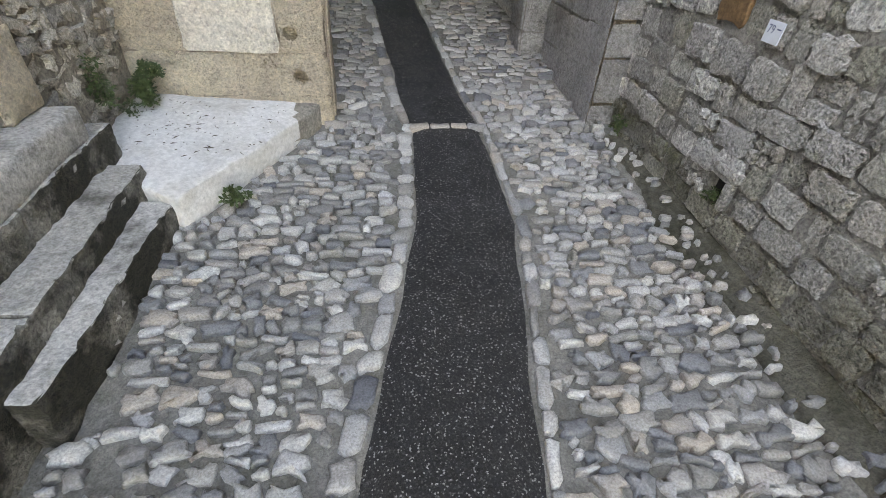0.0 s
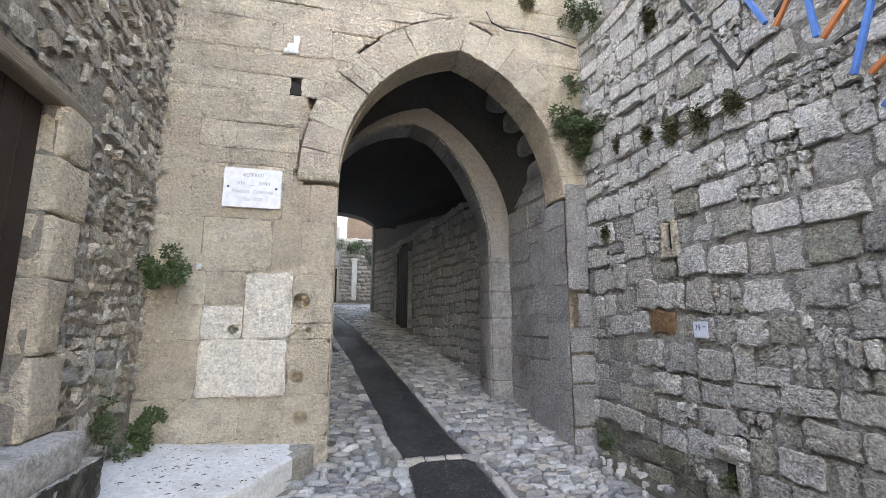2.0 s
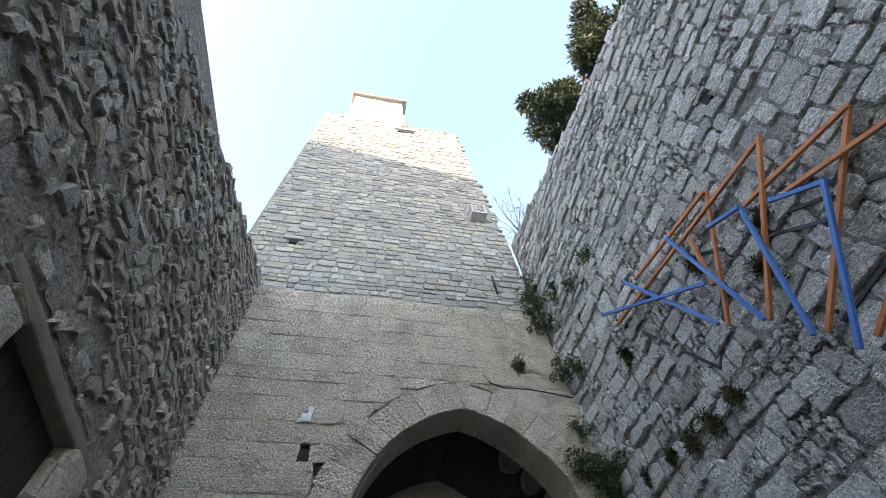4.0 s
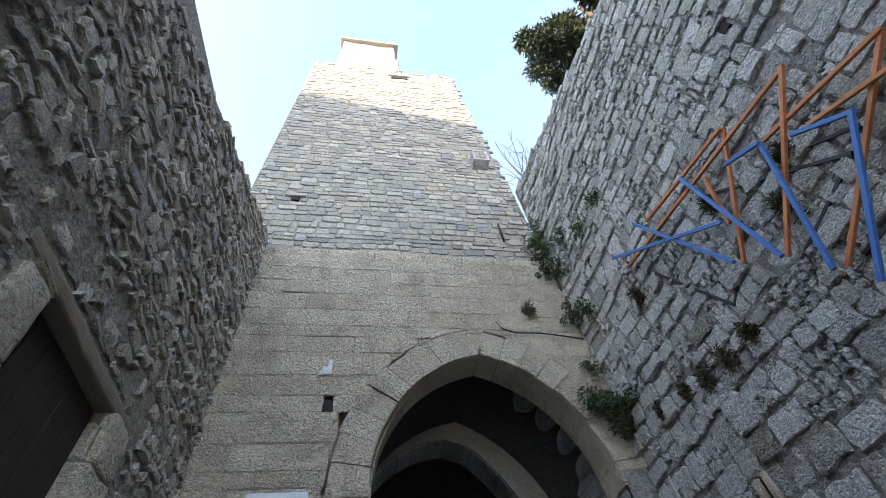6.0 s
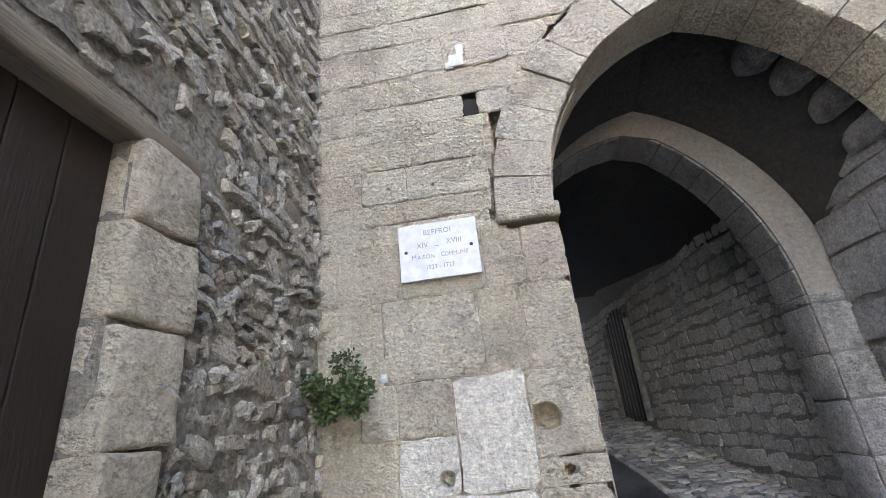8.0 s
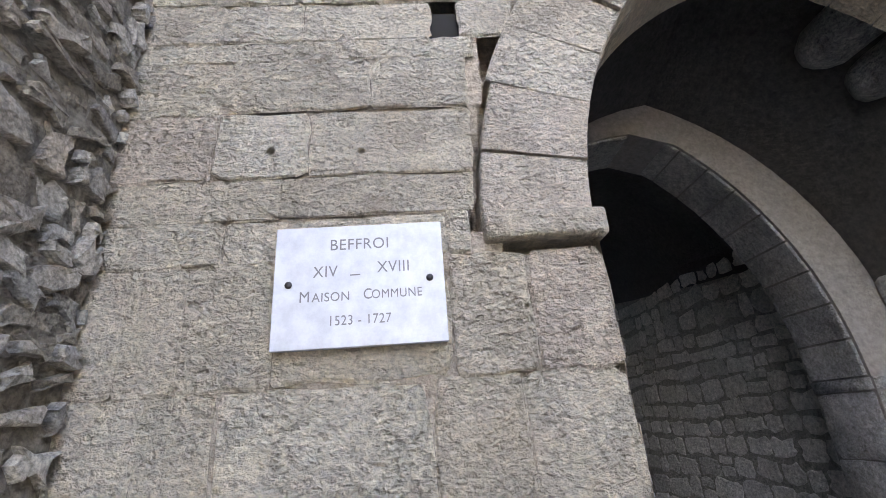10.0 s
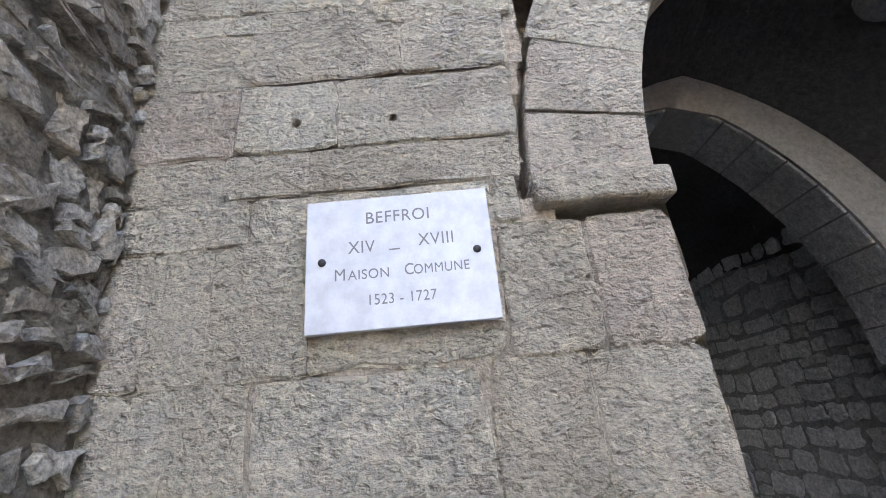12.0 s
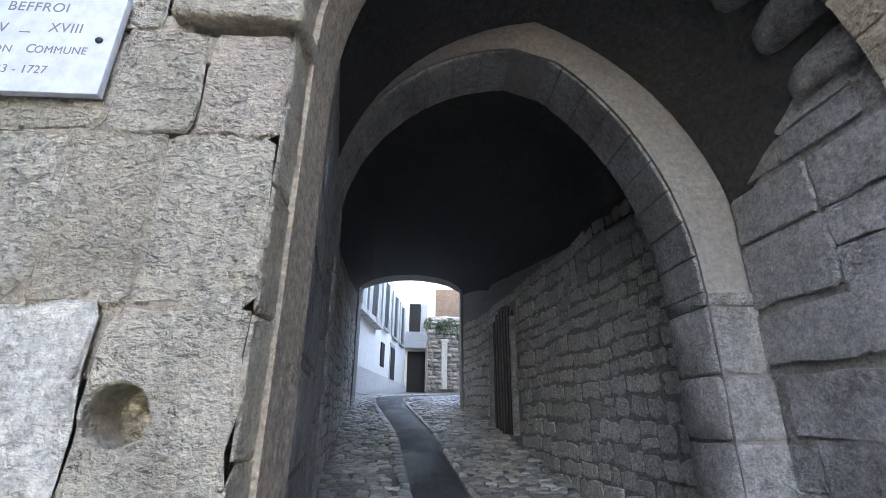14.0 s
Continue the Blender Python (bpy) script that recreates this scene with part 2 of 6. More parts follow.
M_BEAM = plain_mat("weathered_beam", (0.21, 0.165, 0.12), 0.8, var=0.4, scale=40, relief=0.006, stretch=(3, 0.25, 3))
M_BLUE = plain_mat("blue_painted_wood", (0.04, 0.18, 0.50), 0.55, var=0.22, scale=30)
M_ORANGE = plain_mat("orange_painted_wood", (0.58, 0.20, 0.075), 0.6, var=0.22, scale=30)
M_BLACK = plain_mat("black_painted_wood", (0.022, 0.023, 0.026), 0.55, var=0.3, scale=30)
M_IRON = plain_mat("rusty_iron", (0.05, 0.038, 0.03), 0.7, 0.5, var=0.4, scale=40)
M_STEEL = plain_mat("brushed_steel", (0.38, 0.39, 0.40), 0.4, 0.9, scale=40)
M_CABLE = plain_mat("black_cable", (0.05, 0.048, 0.045), 0.6)
M_LEAF = plain_mat("dark_green_leaf", (0.05, 0.085, 0.028), 0.55, var=0.5, scale=25)
M_DRY = plain_mat("dry_grass", (0.10, 0.095, 0.05), 0.8, var=0.5, scale=25)
M_NEEDLE = plain_mat("pine_needles", (0.035, 0.055, 0.022), 0.6, var=0.45, scale=6)
M_BARK = plain_mat("brown_bark", (0.085, 0.065, 0.05), 0.9, var=0.4, scale=30, relief=0.01)
M_ROOF = plain_mat("brown_tiles", (0.20, 0.125, 0.085), 0.85, var=0.4, scale=9)
M_SHUTTER = plain_mat("grey_shutter_paint", (0.36, 0.35, 0.33), 0.7, var=0.15)
# Near-black: shade painted into holes and openings, plus the lens and far door.
M_DARK = plain_mat("near_black", (0.02, 0.018, 0.016), 0.9)
M_PAPER = plain_mat("pale_enamel", (0.62, 0.68, 0.76), 0.4, var=0.06)
M_INK = plain_mat("blue_ink", (0.04, 0.07, 0.18), 0.6)


def asphalt_mat():
    m, n, l, b = nodes_of("worn_asphalt")
    co = n.new("ShaderNodeTexCoord").outputs["Object"]
    v = n.new("ShaderNodeTexVoronoi")
    v.inputs["Scale"].default_value = 150
    l.new(co, v.inputs["Vector"])
    big, fine = noise_tex(n, l, co, 1.6, 5), noise_tex(n, l, co, 220, 4)
    grain = ramp(n, [(0.0, (0.006, 0.006, 0.007)), (0.6, (0.016, 0.016, 0.017)), (0.87, (0.04, 0.04, 0.04)), (0.945, (0.10, 0.10, 0.098)), (0.975, (0.36, 0.355, 0.34))])
    sep = n.new("ShaderNodeSeparateColor")
    l.new(v.outputs["Color"], sep.inputs[0])
    l.new(sep.outputs[0], grain.inputs[0])
    c = mixc(n, l, span(n, l, big, 0.4, 0.75, 0, 0.3), grain.outputs[0], (0.03, 0.029, 0.028))
    l.new(c, b.inputs["Base Color"])
    l.new(span(n, l, big, 0.35, 0.65, 0.45, 0.8), b.inputs["Roughness"])
    bump = n.new("ShaderNodeBump")
    bump.inputs["Distance"].default_value = 0.006
    l.new(scalar(n, l, "ADD", v.outputs["Distance"], fine), bump.inputs["Height"])
    l.new(bump.outputs[0], b.inputs["Normal"])
    return m


M_ASPHALT = asphalt_mat()


# ---- building helpers ----
def mesh_of(name, verts, faces, material, smooth=False):
    me = bpy.data.meshes.new(name)
    me.from_pydata([tuple(v) for v in verts], [], faces)
    me.materials.append(material)
    if smooth:
        me.polygons.foreach_set("use_smooth", [True] * len(me.polygons))
    me.update()
    return me


def from_bm(bm, name, material, smooth=False):
    me = bpy.data.meshes.new(name)
    bm.normal_update()
    bm.to_mesh(me)
    bm.free()
    me.materials.append(material)
    if smooth:
        me.polygons.foreach_set("use_smooth", [True] * len(me.polygons))
    return me


def part(name, me, parent, label=""):
    ob = new(name, me)
    ob.parent = parent
    if label:
        tagged(ob, label=label)
    return ob


def thing(name, label, category, at=(0, 0, 0), group="", kind=""):
    ob = new(name)
    ob.location = at
    ob.empty_display_size = 0.1
    return tagged(ob, label, category, group, kind)


def box_bm(size, at=(0, 0, 0), bevel=0.0, rot=None, segs=2):
    bm = bmesh.new()
    bmesh.ops.create_cube(bm, size=1)
    bmesh.ops.scale(bm, verts=bm.verts, vec=size)
    if bevel:
        bmesh.ops.bevel(bm, geom=bm.edges[:], offset=bevel, segments=segs, affect="EDGES", profile=0.6)
    m = Matrix.Translation(at) @ (rot if rot else Matrix())
    bmesh.ops.transform(bm, matrix=m, verts=bm.verts)
    return bm


def rough_block(size, at, rng, bevel=0.02, wob=0.012, cuts=3):
    """A hewn block with worn edges and uneven faces."""
    bm = bmesh.new()
    bmesh.ops.create_cube(bm, size=1)
    bmesh.ops.scale(bm, verts=bm.verts, vec=size)
    bmesh.ops.bevel(bm, geom=bm.edges[:], offset=bevel, segments=2, affect="EDGES", profile=0.6)
    bmesh.ops.subdivide_edges(bm, edges=[e for e in bm.edges if e.calc_length() > 0.08], cuts=cuts, use_grid_fill=True)
    off = Vector((rng.uniform(0, 50), rng.uniform(0, 50), rng.uniform(0, 50)))
    for v in bm.verts:
        p = v.co * 4.5 + off
        v.co += Vector((noise.noise(p), noise.noise(p + Vector((9, 0, 0))), noise.noise(p + Vector((0, 9, 0))))) * wob
        p = v.co * 16 + off
        v.co += Vector((noise.noise(p), noise.noise(p + Vector((9, 0, 0))), noise.noise(p + Vector((0, 9, 0))))) * wob * 0.35
    bmesh.ops.transform(bm, matrix=Matrix.Translation(at), verts=bm.verts)
    return bm


def refine(bm, longest, times):
    for _ in range(times):
        bmesh.ops.triangulate(bm, faces=bm.faces[:])
        bmesh.ops.subdivide_edges(bm, edges=[e for e in bm.edges if e.calc_length() > longest], cuts=1)
    bmesh.ops.triangulate(bm, faces=bm.faces[:])


def blob(u0, u1, v0, v1, rng, jit=0.12, corner=0.25, per_side=3):
    """An uneven closed outline inside a rectangle, running anticlockwise."""
    w, h = u1 - u0, v1 - v0
    c = corner * min(w, h)
    cs = [(u0, v0), (u1, v0), (u1, v1), (u0, v1)]
    ds = [(1, 0), (0, 1), (-1, 0), (0, -1)]
    lens = [w, h, w, h]
    j = jit * min(w, h)
    out = []
    for (x, y), (dx, dy), ln in zip(cs, ds, lens):
        ci = c * rng.uniform(0.3, 1.6)
        ci = min(ci, ln * 0.45)
        cj = min(c * rng.uniform(0.3, 1.6), ln * 0.45)
        for i in range(per_side):
            t = ci + (ln - ci - cj) * i / (per_side - 1)
            k = 0.6 if i in (0, per_side - 1) else 1.0
            out.append((x + dx * t + rng.uniform(-1, 1) * j * k - dy * rng.uniform(-.2, 1) * j, y + dy * t + rng.uniform(-1, 1) * j * k + dx * rng.uniform(-.2, 1) * j))
    return out


def turned(poly, degrees):
    n = len(poly)
    cu, cv = sum(p[0] for p in poly) / n, sum(p[1] for p in poly) / n
    c, s_ = math.cos(radians(degrees)), math.sin(radians(degrees))
    return [(cu + (u - cu) * c - (v - cv) * s_, cv + (u - cu) * s_ + (v - cv) * c) for u, v in poly]


def stone_geo(poly, depth, place, rng, inset=0.16, dome=0.12, sink=0.03, tilt=0.0, hole=None, edge=0.6, fill=None):
    """Vertices and faces of one stone: sides, worn rim, face. place(u, v, out) gives the point."""
    n = len(poly)
    cu, cv = sum(p[0] for p in poly) / n, sum(p[1] for p in poly) / n
    size = min(max(p[0] for p in poly) - min(p[0] for p in poly), max(p[1] for p in poly) - min(p[1] for p in poly))
    tu, tv = rng.uniform(-tilt, tilt), rng.uniform(-tilt, tilt)
    rim = inset * size

    def ring(shrink, d, wob):
        r = []
        for u, v in poly:
            du, dv = u - cu, v - cv
            ln = math.hypot(du, dv) + 1e-9
            k = max(0.15, 1 - shrink / ln)
            r.append(place(cu + du * k, cv + dv * k, d + (du * tu + dv * tv) * k + rng.uniform(-1, 1) * wob))
        return r
    if hole:
        return holed(poly, depth, place, rng, rim, sink, hole)
    vs = (ring(-0.007, depth - fill, 0) if fill else ring(0, -sink, 0)) + ring(rim * 0.15, depth * edge, depth * 0.12) + ring(rim, depth, depth * 0.14) + [place(cu + rng.uniform(-.1, .1) * size, cv + rng.uniform(-.1, .1) * size, depth * (1 + dome))]
    fs = []
    for a in range(2):
        for i in range(n):
            i2 = (i + 1) % n
            fs.append((a * n + i, a * n + i2, (a + 1) * n + i2, (a + 1) * n + i))
    for i in range(n):
        fs.append((2 * n + i, 2 * n + (i + 1) % n, 3 * n))
    return vs, fs


def holed(poly, depth, place, rng, rim, sink, hole):
    """A stone with a round hole sunk into its face: hole is (u, v, radius)."""
    n = len(poly)
    hu, hv, hr = hole
    cu, cv = sum(p[0] for p in poly) / n, sum(p[1] for p in poly) / n
    vs = [place(cu + (u - cu) * 1.02, cv + (v - cv) * 1.02, depth - 0.008) for u, v in poly]
    for u, v in poly:
        ln = math.hypot(u - cu, v - cv)
        k = 1 - rim / ln
        vs.append(place(cu + (u - cu) * k, cv + (v - cv) * k, depth + rng.uniform(-.002, .002)))
    first = math.atan2(poly[0][1] - hv, poly[0][0] - hu)
    angs = [first + 2 * math.pi * i / n for i in range(n)]
    rs = [hr * rng.uniform(0.94, 1.07) for _ in poly]
    for sc, d in ((1.0, depth), (0.92, depth - 0.010), (0.95, -sink * 0.95)):
        vs += [place(hu + r * sc * math.cos(a), hv + r * sc * math.sin(a), d) for a, r in zip(angs, rs)]
    fs = []
    for a in range(4):
        for i in range(n):
            i2 = (i + 1) % n
            fs.append((a * n + i, a * n + i2, (a + 1) * n + i2, (a + 1) * n + i))
    fs.append(tuple(range(4 * n, 5 * n)))
    return vs, fs


def lay(parent, name, stones, material, key=None, limit=300, rest_label="", smooth=True, flip=False, rest_name=""):
    """Stones as pieces of their own, the nearest first, and what is past the limit as one joined part."""
    if key:
        stones = sorted(stones, key=key)
    for vs, fs, *mt in stones[:limit]:
        part(name, mesh_of(name, vs, [f[::-1] for f in fs] if flip else fs, mt[0] if mt else material, smooth), parent)
    rest = {}
    for vs, fs, *mt in stones[limit:]:
        rest.setdefault(mt[0] if mt else material, []).append((vs, fs))
    for mt, group in rest.items():
        allv, allf = [], []
        for vs, fs in group:
            o = len(allv)
            allv += vs
            allf += [tuple(i + o for i in (f[::-1] if flip else f)) for f in fs]
        ob = part(rest_name or name + "s", mesh_of(name, allv, allf, mt, smooth), parent)
        tagged(ob, kind="stuff")


def mortar_sheet(parent, place, u0, u1, v0, v1, step, base, amp, skip, material):
    """Uneven mortar smeared between and over the stones of a wall."""
    nu, nv = int((u1 - u0) / step), int((v1 - v0) / step)
    at, vs, fs = {}, [], []

    def point(i, j):
        if (i, j) not in at:
            u, v = u0 + i * step, v0 + j * step
            d = base + amp * (1.2 * noise.noise(Vector((u * 5, v * 5, base * 90))) + 0.8 * noise.noise(Vector((u * 17, v * 17, 4))))
            at[(i, j)] = len(vs)
            vs.append(place(u + 0.4 * step * noise.noise(Vector((i * 1.7, j * 1.7, 2))), v + 0.4 * step * noise.noise(Vector((i * 1.7, j * 1.7, 9))), d))
        return at[(i, j)]
    for i in range(nu):
        for j in range(nv):
            if not skip(u0 + (i + 0.5) * step, v0 + (j + 0.5) * step):
                fs.append((point(i, j), point(i + 1, j), point(i + 1, j + 1), point(i, j + 1)))
    part("mortar", mesh_of("mortar", vs, fs, material, False), parent, "rough smeared mortar")


def courses(u0, u1, v0, v1, hs, ws, rng, wave=0.0, split=0.3):
    """Rectangles laid in uneven courses."""
    out, v, r = [], v0, 0
    while v < v1:
        h = rng.uniform(*hs)
        u = u0 - rng.uniform(0, ws[1])
        while u < u1:
            w = rng.uniform(*ws)
            a, b = max(u, u0), min(u + w, u1)
            if b - a > ws[0] * 0.4:
                dv = wave * math.sin((a + b) * 1.7 + r * 0.6)
                if h > hs[1] * 0.8 and b - a < 1.2 * h and rng.random() < split:
                    s = rng.uniform(0.4, 0.6)
                    out.append((a, b, v + dv, v + dv + h * s))
                    out.append((a, b, v + dv + h * s, v + dv + h))
                else:
                    out.append((a, b, v + dv, v + dv + h * rng.uniform(0.86, 1.06)))
            u += w
        v += h
        r += 1
    return out


def ground_z(y):
    """Height of the lane along its length."""
    if y < -0.2:
        return 0.30 + 0.083 * max(y, -30)
    if y < 0.2:
        return 0.2834 + (y + 0.2) * 0.125
    if y < 9.8:
        return 0.334 + 0.172 * (y - 0.2)
    return 1.985 + 0.055 * min(y - 9.8, 30)


def lerp_at(pts, y):
    for (a, xa), (b, xb) in zip(pts, pts[1:]):
        if y <= b:
            t = max(0.0, (y - a) / (b - a))
            return xa + (xb - xa) * t
    return pts[-1][1]


STRIP_L = [(-9, -0.9), (-5, -0.15), (-3, 0.27), (-1.4, 0.66), (-0.1, 0.78), (0.5, 0.70), (3.5, 0.47), (6.5, 0.12), (9.0, -0.42), (10.6, -0.66), (12.5, -0.3), (15, 0.9), (19, 4.0)]
STRIP_R = [(-9, 0.0), (-5, 0.70), (-3, 1.07), (-1.4, 1.37), (-0.1, 1.39), (0.5, 1.30), (3.5, 1.03), (6.5, 0.66), (9.0, 0.16), (10.6, 0.03), (12.5, 0.4), (15, 1.6), (19, 4.7)]
TUN_L = [(1.84, -0.12), (4.0, -0.52), (6.5, -0.78), (8.8, -0.97)]
TUN_R = [(1.84, 2.36), (5.7, 1.90), (7.2, 1.72), (8.8, 1.38)]

# ---- the ground ----
def build_ground():
    ys = [-220, -60, -30] + [-12 + 0.2 * i for i in range(160)] + [30, 60, 120, 220]
    xs = [-220, -60, -20, -8, -4] + [-2 + 0.2 * i for i in range(31)] + [8, 20, 60, 220]
    vs, fs = [], []
    for y in ys:
        for x in xs:
            z = ground_z(y) - 0.012
            if -3 < x < 5 and -12 < y < 20:
                z += 0.010 * noise.noise(Vector((x * 2.2, y * 2.2, 0))) - 0.002
                z -= 0.03 * max(0.0, 1 - abs(x - 2.42) / 0.25) * (1 if y < 1.5 else 0)
            vs.append((x, y, z))
    k = len(xs)
    for j in range(len(ys) - 1):
        for i in range(k - 1):
            fs.append((j * k + i, j * k + i + 1, (j + 1) * k + i + 1, (j + 1) * k + i))
    g = new("ground", mesh_of("ground", vs, fs, M_GROUND, True))
    return tagged(g, "gritty grey-brown mortar bed of a sloping cobbled lane", "ground", kind="structure")


GROUND = build_ground()


def build_strip():
    vs, fs = [], []
    ys = [-9 + 0.1 * i for i in range(281)]
    for y in ys:
        a, b = lerp_at(STRIP_L, y), lerp_at(STRIP_R, y)
        a += 0.012 * noise.noise(Vector((0, y * 6, 0)))
        b += 0.012 * noise.noise(Vector((7, y * 6, 0)))
        for i in range(7):
            t = i / 6
            vs.append((a + (b - a) * t, y, ground_z(y) + 0.012 + 0.012 * math.sin(math.pi * t) - (0.03 if i in (0, 6) else 0)))
    for j in range(len(ys) - 1):
        for i in range(6):
            fs.append((j * 7 + i, j * 7 + i + 1, (j + 1) * 7 + i + 1, (j + 1) * 7 + i))
    s = new("asphalt_strip", mesh_of("asphalt_strip", vs, fs, M_ASPHALT, True))
    return tagged(s, "dark worn asphalt strip down the middle of the lane", "road", kind="structure")


build_strip()

# ---- arches ----
def arc(xs, zs, xa, za, k):
    """Points from a springing (xs, zs) up to the apex (xa, za), rising upright from the springing."""
    dx, dz = xa - xs, za - zs
    R = (dx * dx + dz * dz) / (2 * abs(dx))
    sg = 1 if dx > 0 else -1
    cx = xs + sg * R
    end = math.asin(min(1, dz / R))
    return [(cx - sg * R * math.cos(end * i / k), zs + R * math.sin(end * i / k)) for i in range(k + 1)], (cx, zs, R, end, sg)


OUT_L, OUT_R, OUT_S, OUT_AX, OUT_AZ = 0.10, 2.42, 2.79, 1.30, 4.29
IN_L, IN_R, IN_AX, IN_AZ = -0.12, 2.13, 1.25, 4.08
IN_SL, IN_SR = 2.8, 2.35


def arch_outline(xl, zl, xr, zr, ax, az, foot, k=12):
    a, _ = arc(xl, zl, ax, az, k)
    b, _ = arc(xr, zr, ax, az, k)
    return [(xl, foot)] + a + b[::-1][1:] + [(xr, foot)]


def wall_slab(name, outline, x0, x1, z0, z1, y0, y1, material, label, reveal=None):
    """A wall from x0 to x1 with an arched opening through it, y0 (front) to y1 (back)."""
    n = len(outline)
    vs, fs = [], []
    top = []
    for x, z in outline:
        top.append((min(max(x, outline[0][0]), outline[-1][0]), z1))
    for y in (y0, y1):
        vs += [(x, y, z) for x, z in outline] + [(x, y, z) for x, z in top] + [(x0, y, z0), (x0, y, z1), (x1, y, z0), (x1, y, z1)]
    o = 2 * n + 4
    for i in range(n - 1):
        q = (i, i + 1, n + i + 1, n + i)
        fs.append(q)
        fs.append(tuple(o + j for j in q[::-1]))
        fs.append((i, o + i, o + i + 1, i + 1))
    L = (2 * n, 0, n, 2 * n + 1)
    Rr = (n - 1, 2 * n + 2, 2 * n + 3, 2 * n - 1)
    for q in (L, Rr):
        fs.append(q[::-1] if q is L else q[::-1])
        fs.append(tuple(o + j for j in q))
    for a, b in ((2 * n, 2 * n + 1), (2 * n + 2, 2 * n + 3), (2 * n + 1, 2 * n + 3)):
        fs.append((a, b, o + b, o + a))
    me = mesh_of(name, vs, fs, material)
    bm = bmesh.new()
    bm.from_mesh(me)
    bmesh.ops.recalc_face_normals(bm, faces=bm.faces)
    bm.to_mesh(me)
    bm.free()
    ob = new(name, me)
    return tagged(ob, label, "wall", kind="structure")


W_GATE = wall_slab("wall_gate", arch_outline(OUT_L + 0.02, OUT_S, OUT_R + 0.1, OUT_S, OUT_AX, OUT_AZ + 0.06, 0.1), -1.9, 2.75, 0.1, 6.12, 0.15, 0.42, M_MORTAR_WARM,
                   "warm limestone ashlar gate wall with a pointed arch")


def facade(u, v, out):
    return Vector((u, 0.03 - out, v))


_, ARC_L = arc(OUT_L, OUT_S, OUT_AX, OUT_AZ, 8)
_, ARC_R = arc(OUT_R, OUT_S, OUT_AX, OUT_AZ, 8)
RING = 0.37


def push_out(u, v):
    """Keeps an outline clear of the arch ring."""
    if v < OUT_S:
        if OUT_L < u < OUT_R:
            return (OUT_L, v) if u < OUT_AX else (OUT_R, v)
        return (u, v)
    cx, cz, R, end, sg = ARC_L if u < OUT_AX else ARC_R
    du, dv = u - cx, v - cz
    d = math.hypot(du, dv)
    if d < R + RING + 0.008:
        k = (R + RING + 0.008) / max(d, 1e-6)
        return (cx + du * k, cz + dv * k)
    return (u, v)


HOLES = [(-0.155, 1.66, 0.076), (-0.12, 0.69, 0.062), (-0.90, 3.10, 0.016), (-0.615, 3.09, 0.013), (-0.15, 2.55, 0.007), (-1.0, 4.15, 0.01), (-0.69, 1.42, 0.045), (-0.09, 1.41, 0.03), (-0.16, 1.02, 0.056), (-0.70, 2.27, 0.006)]


